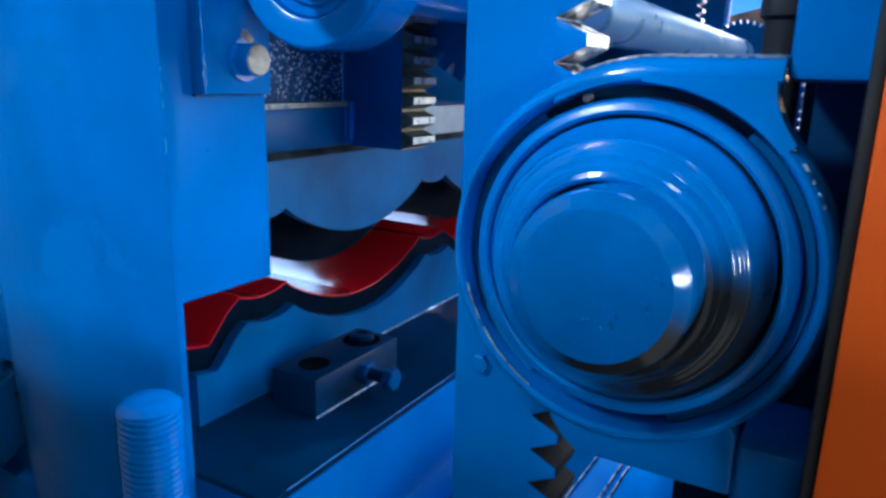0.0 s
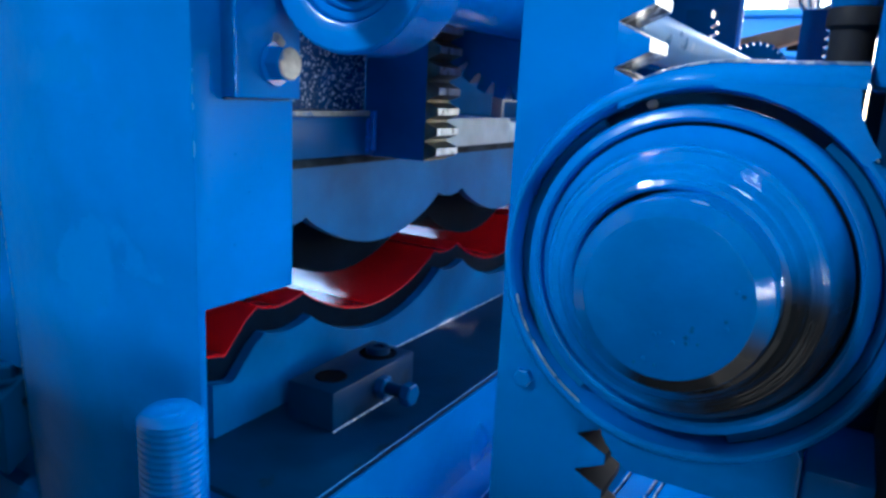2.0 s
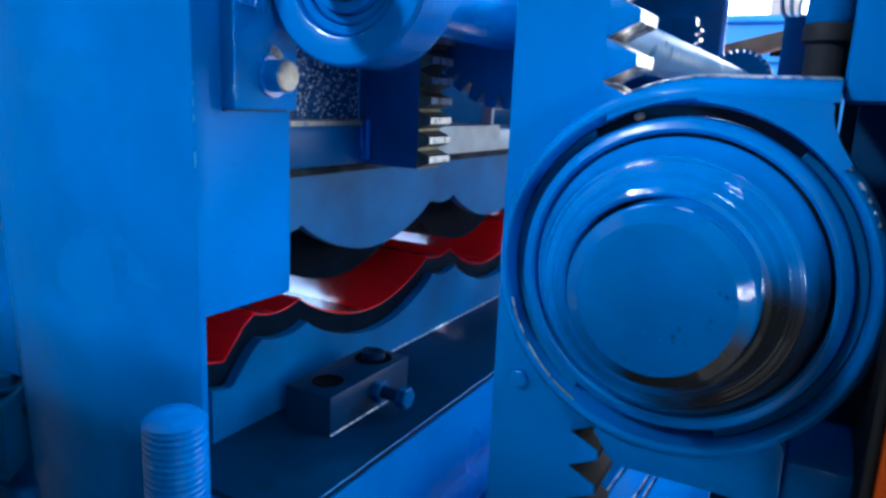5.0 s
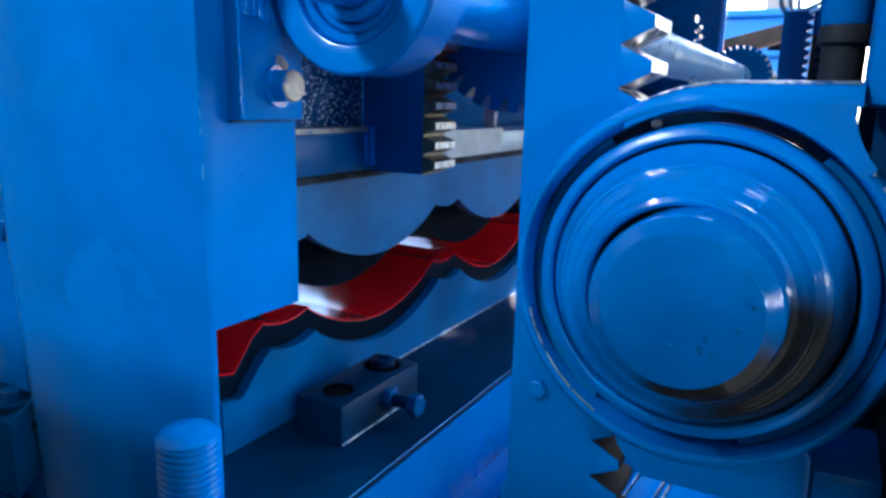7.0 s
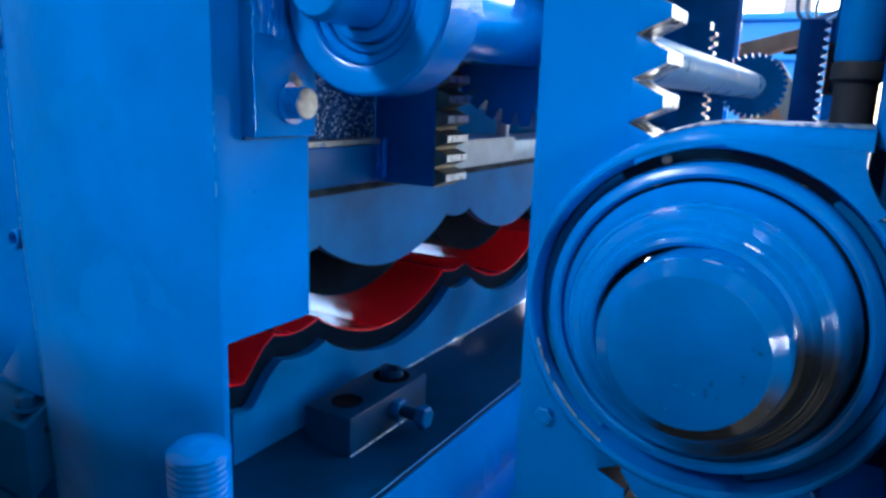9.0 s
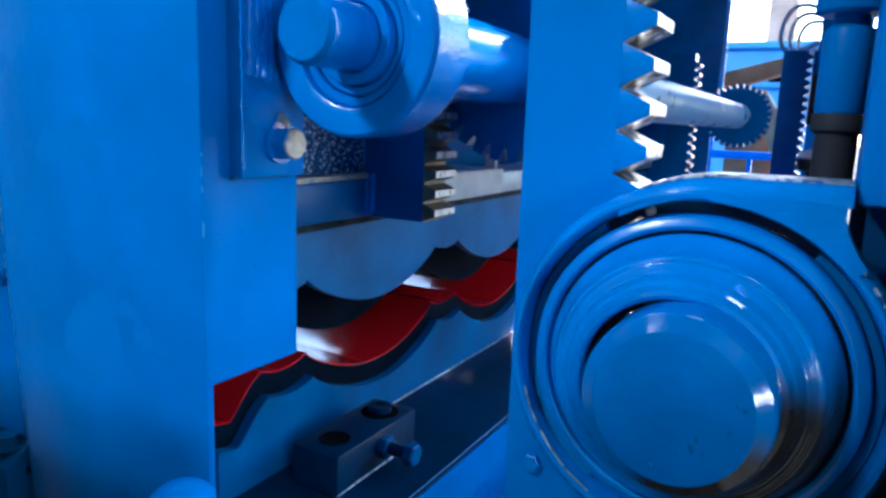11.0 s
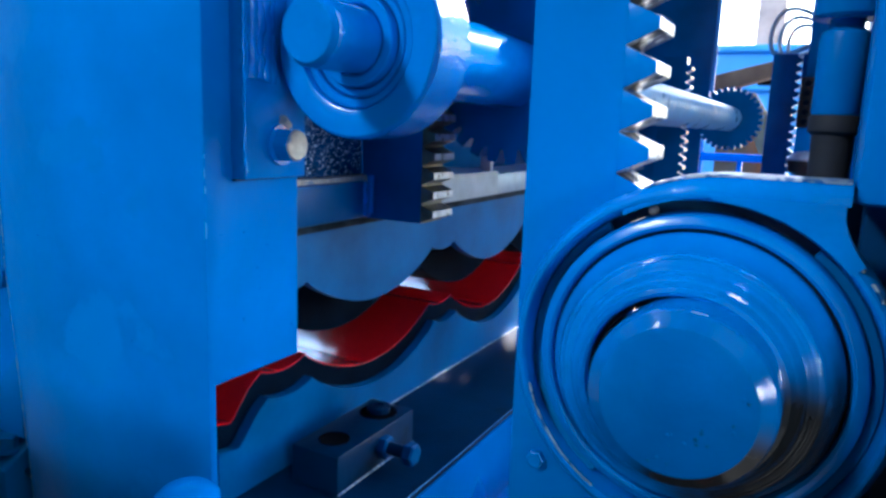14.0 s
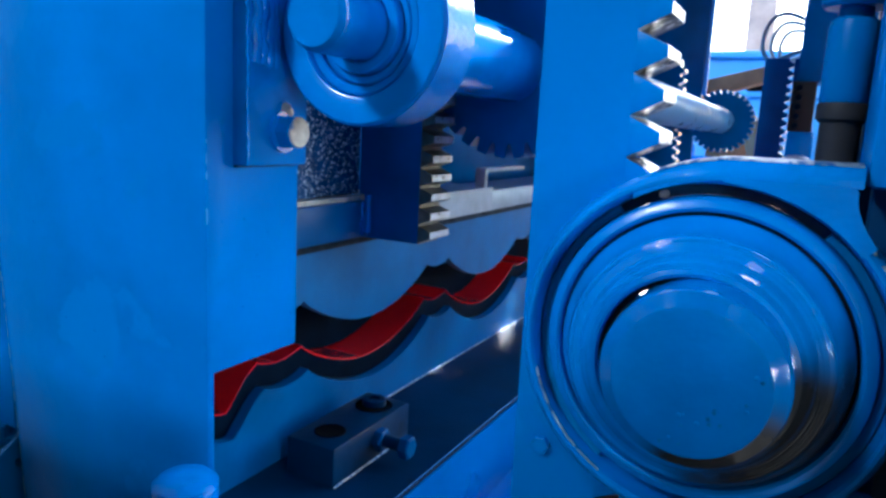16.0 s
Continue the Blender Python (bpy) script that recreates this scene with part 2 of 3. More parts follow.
def tube(points, r, steps=10):
    """A round tube along a line of places."""
    cu = bpy.data.curves.new("tube", "CURVE")
    cu.dimensions, cu.bevel_depth, cu.bevel_resolution, cu.use_fill_caps = "3D", r, 3, True
    sp = cu.splines.new("POLY")
    sp.points.add(len(points) - 1)
    for p, q in zip(sp.points, points):
        p.co = (*q, 1)
    ob = bpy.data.objects.new("tube", cu)
    me = bpy.data.meshes.new_from_object(ob)
    bm = bmesh.new()
    bm.from_mesh(me)
    bpy.data.objects.remove(ob)
    bpy.data.curves.remove(cu)
    bpy.data.meshes.remove(me)
    return finish(bm, 0, 2, 0.7)


def hexbolt(parent, c, axis, size, head, mat=ZINC, washer=0.0, name="bolt"):
    """A hexagon head that stands out from c along the axis (with sign), with a washer under it."""
    ax, sign = axis[-1], -1 if axis[0] == "-" else 1
    bm = bmesh.new()
    prof = [(0, head), (size * 0.42, head), (size * 0.5, head - size * 0.06), (size * 0.5, 0), (0, 0)]
    lathe([(r, sign * w) for r, w in prof], c, ax, 6, 0.3, bm)
    b = part(name, bm, mat, parent)
    if washer:
        bm = lathe([(0, sign * 0.0), (washer, 0.0), (washer, sign * 0.0022), (size * 0.3, sign * 0.0022), (0, sign * 0.0022)], c, ax, 28)
        part("washer", bm, mat, parent)
    return b


# ---- tile profile of the press tools ----
PITCH_Y, FIRST = 0.2505, 0.2635


def wave(y):
    """Height of the tile over its ridge tops: two small tips, a dip between them, and a round valley."""
    s = (y - FIRST) % PITCH_Y
    if s < 0.0225:
        return -0.0052 * math.sin(math.pi * s / 0.0505) ** 0.8
    if s < 0.0505:
        return -0.0052 * math.sin(math.pi * s / 0.0505) ** 0.8
    u = (s - 0.0505) / (PITCH_Y - 0.0505)
    return -0.033 * math.sin(math.pi * u) ** 0.8


def line(y0, y1, step=0.004):
    n = max(2, int((y1 - y0) / step))
    ys = {round(y0 + (y1 - y0) * i / n, 5) for i in range(n + 1)}
    k = -3
    while FIRST + k * PITCH_Y < y1:
        for extra in (0, 0.0505):
            v = FIRST + k * PITCH_Y + extra
            if y0 < v < y1:
                ys.add(round(v, 5))
        k += 1
    return sorted(ys)


def edge_tail(y):
    """The tile profile with the steep outer lip of its first wave."""
    if y >= FIRST:
        return wave(y)
    pts = ((0.19, -0.022), (0.215, -0.0245), (0.2324, -0.0285), (0.2407, -0.0195), (0.252, -0.0075), (FIRST, 0.0))
    for (a, u), (b, v) in zip(pts, pts[1:]):
        if y <= b:
            return u + (v - u) * (y - a) / (b - a)
    return 0.0


# ---- ground, hall and distance ----
ground = part("ground", box(-60, 60, -40, 90, -0.1, 0.0, 0), CONCRETE)
tagged(ground, "pale concrete yard and workshop floor", "ground", kind="structure")
# The hall is unseen; its walls and roof close the place and shape the light
HX0, HX1, HY0, HY1, HZ, GATE = -4.0, 4.0, -3.2, 1.15, 6.0, 3.3
tagged(part("wall_west", box(HX0 - 0.1, HX0, HY0, HY1, 0.0, HZ - 0.002, 0), WALLM), "unseen grey plaster side wall", "wall", kind="structure")


def pierced(u0, u1, z0, z1, hole):
    """The four pieces of a wall round one opening, as (u0, u1, z0, z1)."""
    a, b, c, d = hole
    return ((u0, a, z0, z1), (b, u1, z0, z1), (a, b, z0, c), (a, b, d, z1))


SKY_A, SKY_B, SKY_C = (-2.63, -1.97, 3.94, 4.56), (2.0, 3.0, -1.6, -0.7), (-3.08, -2.22, 0.77, 1.23)
roof = bmesh.new()
for u0, u1, y0, y1 in pierced(HX0 - 0.1, HX1 + 0.1, HY0 - 0.1, HY1 + 0.1, SKY_B):
    box(u0, u1, y0, y1, HZ, HZ + 0.1, 0, roof)
tagged(part("ceiling", finish(roof), WALLM), "unseen grey sheet roof of the open workshop with one roof light", "ceiling", kind="structure")
south = bmesh.new()
for u0, u1, z0, z1 in pierced(HX0 - 0.1, HX1 + 0.1, 0.0, HZ - 0.002, SKY_A):
    box(u0, u1, HY0 - 0.1, HY0 - 0.001, z0, z1, 0, south)
tagged(part("wall_south", finish(south), WALLM), "unseen grey plaster wall with one high window", "wall", kind="structure")
east = bmesh.new()
for u0, u1, z0, z1 in pierced(HY0, HY1, 0.0, HZ - 0.002, SKY_C):
    box(HX1, HX1 + 0.1, u0, u1, z0, z1, 0, east)
tagged(part("wall_east", finish(east), WALLM), "unseen grey plaster side wall with one window", "wall", kind="structure")


def window(name, u0, u1, z0, z1, along):
    """A steel window of three lights by two in a wall along x or y."""
    w = new(name)
    tagged(w, "dark steel workshop window with small panes", "window", kind="structure")
    for k in range(4):
        u = u0 + (u1 - u0) * k / 3
        part("mullion", box(u - 0.02, u + 0.02, HY0 - 0.08, HY0 - 0.04, z0, z1, 0) if along == "x" else box(HX1 + 0.04, HX1 + 0.08, u - 0.02, u + 0.02, z0, z1, 0), UNSEEN_DARK, w)
    zc = (z0 + z1) / 2
    part("transom", box(u0, u1, HY0 - 0.075, HY0 - 0.045, zc - 0.02, zc + 0.02, 0) if along == "x" else box(HX1 + 0.045, HX1 + 0.075, u0, u1, zc - 0.02, zc + 0.02, 0), UNSEEN_DARK, w)


window("window_1", *SKY_A, "x")
window("window_2", *SKY_C, "y")
# Unseen dark walls, added to block light from the machine's lower parts
tagged(part("shade_wall_low", box(-3.2, -0.401, -0.42, -0.32, 0.0, 1.37, 0.004), UNSEEN_DARK), "unseen low dark wall added to shade the machine", "wall", kind="structure")
for x0, x1, top in ((-0.40, -0.251, 1.41), (-0.25, 0.50, 1.46)):
    tagged(part("shade_wall_step", box(x0, x1, -0.42, -0.32, 0.0, top, 0.004), UNSEEN_DARK), "higher piece of the unseen dark shading wall", "wall", kind="structure")
north = bmesh.new()
for x0, x1, z0, z1 in ((HX0 - 0.1, -2.4, 0.0, HZ - 0.002), (2.2, HX1 + 0.1, 0.0, HZ - 0.002), (-2.4, 2.2, GATE, HZ - 0.002)):
    box(x0, x1, HY1 + 0.001, HY1 + 0.1, z0, z1, 0, north)
tagged(part("wall_north", finish(north), WALLM), "unseen grey plaster wall round the wide open gateway", "wall", kind="structure")

# ---- left machine frame ----
column = thing("frame_column", "bright blue enamelled steel frame column of the press", "machine frame", (-0.31, 0.18, 0.0))
ell = [(0.168, 0.0), (0.1735, 0.0), (0.1735, 0.95), (0.2465, 0.95), (0.2465, 1.75), (0.168, 1.75), (0.168, 1.0)]


def flank(z):
    """How far the outer edge of the column stands in at a height: the plate narrows towards its foot."""
    return max(0.0, 1.0 - z) * 0.085


col_bm = prism(ell, "x", -0.41, -0.2112, 0.0014, 0.6)
for v in col_bm.verts:
    if v.co.x < -0.3:
        v.co.x += flank(v.co.z)
part("column_body", col_bm, BLUE_COLUMN, column)
part("edge_round", tube([(-0.4092 + flank(z), 0.1722, z) for z in (0.0, 0.5, 0.9, 1.0, 1.75)], 0.0045), BLUE_GLOSS, column)
edge_rng = random.Random(11)
# Pale line for the glint and wear on the rounded edge
part("pale_edge", tube([(-0.4099 + flank(0.75 + i * 0.012) + edge_rng.uniform(-0.0003, 0.0003), 0.1688, 0.75 + i * 0.012) for i in range(60)], 0.0011), WEAR_AND_GLINT, column, "pale worn paint and painted glint along the edge")
part("bolt_plate", box(-0.211, -0.2, 0.1880, 0.2405, 1.0715, 1.75, 0.0012), BLUE_COLUMN, column, "thick blue bolting plate with paint runs")
BOLT = (-0.2, 0.2178, 1.0915)
# Dark strip stands in for the shadow line below the bolting plate
part("shadow_gap", box(-0.2110, -0.2085, 0.1886, 0.2400, 1.0702, 1.0716, 0), GROOVE, column, "dark strip painted as the shadow line under the plate")
part("worn_corner", tube([(-0.2121 + edge_rng.uniform(-0.0003, 0.0003), 0.1689, 1.034 + i * 0.004) for i in range(14)], 0.0007), BLUE_LIGHT, column, "pale worn paint on the corner")
bolt = hexbolt(column, BOLT, "x", 0.021, 0.0125, BLUE, 0.0125)
part("bolt_face", lathe([(0, 0.0134), (0.0085, 0.0134), (0.0092, 0.0126), (0, 0.0126)], BOLT, "x", 28), ZINC, bolt, "bare grey bolt end with worn paint")
rng = random.Random(4)
for y, z0, rr in ((0.1950, 1.1290, 0.0040), (0.1995, 1.1280, 0.0044), (0.2040, 1.1275, 0.0050), (0.2080, 1.1270, 0.0046)):
    bead = [(-0.2008 + rng.uniform(-0.0007, 0.0007), y + rng.uniform(-0.0009, 0.0009) + 0.0004 * math.sin(i), z0 + i * 0.0035) for i in range(60)]
    part("weld_bead", tube(bead, rr), BLUE_ROUGH, column)
bead = [(-0.1985 + rng.uniform(-0.0008, 0.0008), 0.2172 + i * 0.0014, 1.1062 - i * 0.0008 + rng.uniform(-0.0006, 0.0006)) for i in range(5)]
part("weld_bead", tube(bead, 0.0029), ZINC, column, "rusty grey weld spatter")
for y, z0, n in ((0.1884, 1.076, 60), (0.2040, 1.128, 30)):
    run = [(-0.2002 + rng.uniform(-0.0005, 0.0005), y + rng.uniform(-0.0006, 0.0006), z0 + i * 0.0022) for i in range(n)]
    part("paint_run", tube(run, 0.0012), BLUE_GLOSS, column)
for i in range(10):
    y, z, s = rng.uniform(0.172, 0.243), rng.uniform(0.955, 1.066), rng.uniform(0.0004, 0.0010)
    part("paint_speck", lathe([(0, s * 0.7), (s * 0.7, s * 0.5), (s, 0), (0, -0.0004)], (-0.2112, y, z), "x", 8), BLUE_GLOSS, column)
for i in range(9):
    x, z, s = rng.uniform(-0.40, -0.215), rng.uniform(0.86, 1.2), rng.uniform(0.0004, 0.0010)
    part("paint_speck", lathe([(0, -s * 0.7), (s * 0.7, -s * 0.5), (s, 0), (0, 0.0004)], (x, 0.168, z), "y", 8), BLUE_GLOSS, column)

next_stand = thing("press_stand", "blue side plate of the neighbouring press stand with pipe stubs", "machine frame", (-0.8, 0.2, 0.0))
part("plate", box(-1.6, -0.416, 0.188, 0.2, 0.0, 1.9, 0.002), BLUE, next_stand)
for tz in (0.9845, 1.128):
    part("pipe_stub", lathe([(0.0078, 0.188), (0.0078, 0.174), (0.007, 0.173), (0.0058, 0.173), (0.0053, 0.174), (0.0053, 0.188)], (-0.4315, 0, tz), "y", 32), BLUE, next_stand)
part("ledge", prism([(0.160, 0.842), (0.1878, 0.862), (0.1878, 0.80), (0.160, 0.78)], "x", -1.5, -0.4165, 0.002), BLUE_DEEP, next_stand)
hexbolt(next_stand, (-0.432, 0.172, 0.8512), "z", 0.016, 0.012, BLUE_DEEP, 0.011)
part("gusset", prism([(-0.48, 0.862), (-0.417, 0.862), (-0.417, 0.93)], "y", 0.176, 0.1878, 0.0008), BLUE, next_stand)

# ---- upper press tool, which travels ----
RAM = (-0.26, 0.55, 1.03)
ram = thing("press_ram", "stepped tile pressing tool hung under a blue crossbeam", "press tool", RAM)


def upper(x0, x1, top, tips, y0, y1):
    return prism([(y, tips + wave(y)) for y in line(y0, y1)] + [(y1, top), (y0, top)], "x", x0, x1, 0, 0.7)


part("die_plate", upper(-0.268, -0.259, 1.027, 0.981, 0.19, 1.5), BLUE_WORN, ram, "worn blue profiled face plate with tile waves")
part("spacer", box(-0.2998, -0.2682, 0.19, 1.5, 0.995, 1.02, 0), DARK_STEEL, ram)
part("die_block", upper(-0.42, -0.300, 1.027, 0.946, 0.19, 1.5), DARK_STEEL, ram, "dark steel stepped die")
part("crossbeam", box(-0.40, -0.247, 0.19, 0.3838, 1.0273, 1.058, 0.0012), BLUE_DEEP, ram)
part("cover_plate", box(-0.40, -0.2578, 0.19, 0.3838, 1.0625, 1.30, 0.001), SPECKLE, ram, "rough sprayed plate with pale specks painted as glints")
part("seam_strip", box(-0.395, -0.25, 0.19, 0.3838, 1.0583, 1.0622, 0), ZINC, ram)
part("clamp_bar", prism([(-0.249, 1.0275), (-0.249, 1.0555), (-0.32, 1.0555), (-0.32, 1.0275)], "y", 0.4185, 0.652), GALV, ram, "bare grey steel clamping bar")
part("bar_lug", box(-0.262, -0.2488, 0.628, 0.634, 1.0557, 1.078, 0.0008), GALV, ram)
part("bar_bridge", box(-0.262, -0.2488, 0.6342, 0.75, 1.0735, 1.078, 0.0006), GALV, ram)
part("clamp_bar", box(-0.32, -0.2492, 0.6522, 1.5, 1.0275, 1.051, 0.0006), GALV, ram)
part("back_plate", box(-0.43, -0.365, 0.384, 1.5, 1.0282, 1.7, 0.001), BLUE_DEEP, ram)
RACK_Z = 1.0337
part("rack_side", box(-0.2575, -0.1985, 0.384, 0.4182, 1.0255, 1.36, 0.001), BLUE_DEEP, ram)
rack = part("rack_teeth", prism(rack_outline(-0.1984, -0.1975, -0.1868, 1.0257, 1.36, 0.0157, RACK_Z), "y", 0.3842, 0.4180), GREASE, ram, "greasy bare steel rack teeth with rubbed lands")
rack.data.materials.append(LAND)
for f in rack.data.polygons:
    if f.normal.x > 0.9 and f.center.x + RAM[0] > -0.188:
        f.material_index = 1
# Dark strip paints the shade under the crossbeam, with some grime
part("shade_line", box(-0.2592, -0.2584, 0.19, 1.5, 1.0190, 1.0271, 0), SHADE_GRIME, ram, "dark strip of painted shade and grime under the beam")
part("foot_weld", tube([(-0.2465, 0.3815, 1.03 + i * 0.004 + rng.uniform(-0.001, 0.001)) for i in range(9)], 0.003), BLUE_ROUGH, ram)

for k in range(5):
    lump = [(-0.2468 + rng.uniform(-0.0006, 0.0006), 0.374 + rng.uniform(-0.003, 0.003), 1.030 + k * 0.0052 + j * 0.0016) for j in range(4)]
    part("weld_lump", tube(lump, rng.uniform(0.0014, 0.0024)), BLUE_GLOSS, ram)

# ---- lower press tool, sheet and table ----
lower_die = thing("lower_die", "lower tile pressing die with a blue face plate", "press tool", (-0.26, 0.5, 0.838))


def lower(x0, x1, bottom, tips, y0, y1):
    return prism([(y, tips + edge_tail(y)) for y in line(y0, y1)] + [(y1, bottom), (y0, bottom)], "x", x0, x1, 0, 0.7)


part("die_block", lower(-0.6, -0.2625, 0.8385, 0.9195, 0.19, 1.5), DARK_STEEL, lower_die, "oily dark steel die")
# Deeper blue here for the shade behind the clamp
part("face_plate", lower(-0.2622, -0.2535, 0.8385, 0.9025, 0.214, 1.5), BLUE_DEEP, lower_die)

ys = line(0.19, 1.5, 0.003)
sheet_bm = prism([(y, 0.9212 + edge_tail(y)) for y in ys] + [(y, 0.9203 + edge_tail(y)) for y in ys[::-1]], "x", -0.95, -0.2610, 0, 0.9)
tagged(part("metal_sheet", sheet_bm, RED), "glossy red coated metal sheet with tile waves", "metal sheet")

table = thing("press_table", "dark blue steel press table with a bright side beam", "machine table", (-0.4, 0.6, 0.0))
part("tabletop", box(-0.75, -0.149, 0.1745, 1.6, 0.833, 0.838, 0.0008), NAVY, table)
part("edge_beam", prism([(-0.75, 0.76), (-0.1480, 0.76), (-0.1480, 0.8325), (-0.75, 0.8325)], "y", 0.19, 1.61), BLUE, table)
part("lower_rail", box(-0.75, -0.12, 0.1745, 1.62, 0.45, 0.7595, 0.004), BLUE, table)
part("pale_edge", tube([(-0.1492, 0.19 + i * 0.02, 0.8378 + rng.uniform(-0.0002, 0.0002)) for i in range(70)], 0.0003), BLUE_LIGHT, table)
part("edge_paint", tube([(-0.2528, 0.40 + i * 0.02, 0.8388) for i in range(50)], 0.0007), WEAR_AND_GLINT, table)

clamp = thing("clamp_block", "blue clamping block with round holes and an adjusting bolt", "clamp", (-0.21, 0.32, 0.838))
body_bm = box(-0.236, -0.193, 0.268, 0.374, 0.8385, 0.8685, 0.0015)
part("body", body_bm, NAVY, clamp)
for cy, r in ((0.292, 0.0115), (0.352, 0.0150)):
    part("counterbore", lathe([(0, 0.8688), (r - 0.001, 0.8688), (r, 0.8692), (r + 0.0006, 0.8688), (r + 0.0006, 0.868), (0, 0.868)], (-0.2145, cy, 0), "z", 32), BLACK, clamp, "dark bolt hole")
part("cap_screw", lathe([(0, 0.8722), (0.0045, 0.8722), (0.0048, 0.8742), (0.0088, 0.8742), (0.0097, 0.8736), (0.0097, 0.8690), (0, 0.8690)], (-0.2150, 0.353, 0), "z", 32), NAVY, clamp, "dark blue cap screw head")
hexbolt(clamp, (-0.1928, 0.326, 0.8545), "x", 0.0185, 0.007, BLUE_DEEP, name="lock_nut")
part("bolt_stem", lathe([(0, 0.0), (0.0052, 0.0), (0.0052, 0.02), (0, 0.02)], (-0.187, 0.326, 0.8545), "x", 20), NAVY, clamp)
hexbolt(clamp, (-0.170, 0.326, 0.8545), "x", 0.0185, 0.008, BLUE_DEEP, name="bolt_head")

part("pale_edge", tube([(-0.1930, 0.269 + i * 0.007, 0.8389) for i in range(16)], 0.0006), WEAR_AND_GLINT, clamp)

rod_thing = thing("threaded_rod", "blue painted coarse threaded rod standing before the column", "threaded rod", (-0.179, 0.122, 0.0))
prof = [(0, 0.9172), (0.004, 0.9180), (0.0128, 0.918), (0.0158, 0.9150)]
z = 0.9155
while z > 0.72:
    prof += [(0.0163, z - 0.0008), (0.0150, z - 0.0018), (0.0150, z - 0.0022), (0.0163, z - 0.0032)]
    z -= 0.0036
part("thread", lathe(prof + [(0.0155, z), (0.0155, 0.0), (0, 0.0)], (-0.179, 0.122, 0), "z", 48, 0.9), BLUE, rod_thing)


# ---- bearings ----
def bearing(name, c, label, rings, steps=128):
    """A round bearing housing whose front face lies in the plane y = c[1]; rings are (part, turned outline, paint)."""
    b = thing(name, label, "bearing housing", c)
    for n, prof, mat in rings:
        part(n, lathe(prof, c, "y", steps, 0.45), mat, b)
    return b


def shaft(name, c, y0, y1, label, r, mat=BLUE, rim=0.88):
    s = thing(name, label, "shaft", c)
    a, b = y0 - c[1], y1 - c[1]
    part("shaft_body", lathe([(r * rim, a + 0.0004), (r * 0.975, a + 0.0032), (r * 0.993, a + 0.0042), (r, a + 0.0062), (r, b), (0, b)], c, "y", 96), BLUE_GLOSS if mat == BLUE else mat, s)
    part("end_face", lathe([(0, a), (r * (rim - 0.03), a), (r * rim, a + 0.0003), (r * rim, a + 0.002), (0, a + 0.002)], c, "y", 96), mat if mat == STEEL_BLUE else BLUE_FACE, s)
    return s


LEFT = (-0.142, 0.210, 1.150)
back_bearing = bearing("bearing_housing", LEFT, "round blue bearing housing welded to the frame plate", (
    ("housing", [(0.0527, 0.024), (0.0527, 0.002), (0.0520, 0.0006), (0.0510, 0), (0.0385, 0), (0.0372, 0.0006), (0.0368, 0.002), (0.0368, 0.024)], BLUE),
    ("outer_race", [(0.0362, 0.024), (0.0362, 0.0045), (0.0352, 0.0035), (0.0318, 0.0035), (0.0310, 0.0045), (0.0310, 0.024)], BLUE),
    ("seal", [(0.0300, 0.024), (0.0300, 0.0065), (0.0290, 0.0055), (0.0262, 0.0055), (0.0255, 0.0065), (0.0255, 0.024)], BLUE),
    ("inner_race", [(0.0247, 0.024), (0.0247, 0.001), (0.0240, 0.0), (0.0195, 0.0), (0.0186, 0.001), (0.0180, 0.003), (0.0180, 0.024)], BLUE),
    ("collar", [(0.0526, 0.0242), (0.0526, 0.036), (0.051, 0.0375), (0.03, 0.0375), (0.03, 0.0242)], BLUE_ROUGH),
))
part("rim_paint", lathe([(0.0531, 0.0238), (0.0531, 0.0025), (0.0527, 0.0022), (0.0527, 0.0238)], LEFT, "y", 96), BLUE_ROUGH, back_bearing, "thick rippled paint on the rim")
left_shaft = shaft("drive_shaft", (LEFT[0], 0.3, LEFT[2]), 0.171, 0.2475, "blue painted drive shaft with a gear wheel", 0.0178)
part("sleeve", lathe([(0.0178, 0.2477), (0.0272, 0.2477), (0.0280, 0.249), (0.0280, 1.55), (0, 1.55)], (LEFT[0], 0, LEFT[2]), "y", 64), BLUE_GLOSS, left_shaft)
part("gear_wheel", gear((LEFT[0], 0, LEFT[2]), 0.0735, 27, 0.425, 0.452, 0.0112), BLUE_DEEP, left_shaft)

def ridged(profile, r0, r1, count, height):
    """The turned outline with fine rounded ridges between two radii."""
    out = []
    for (ra, wa), (rb, wb) in zip(profile, profile[1:]):
        n = 7 if r0 < ra < r1 else 1
        for i in range(n):
            r, w = ra + (rb - ra) * i / n, wa + (wb - wa) * i / n
            if r0 < r < r1:
                w -= height * abs(math.sin(math.pi * count * (r - r0) / (r1 - r0)))
            out.append((r, w))
    return out + [profile[-1]]


FRONT = (0.0548, 0.137, 1.0250)
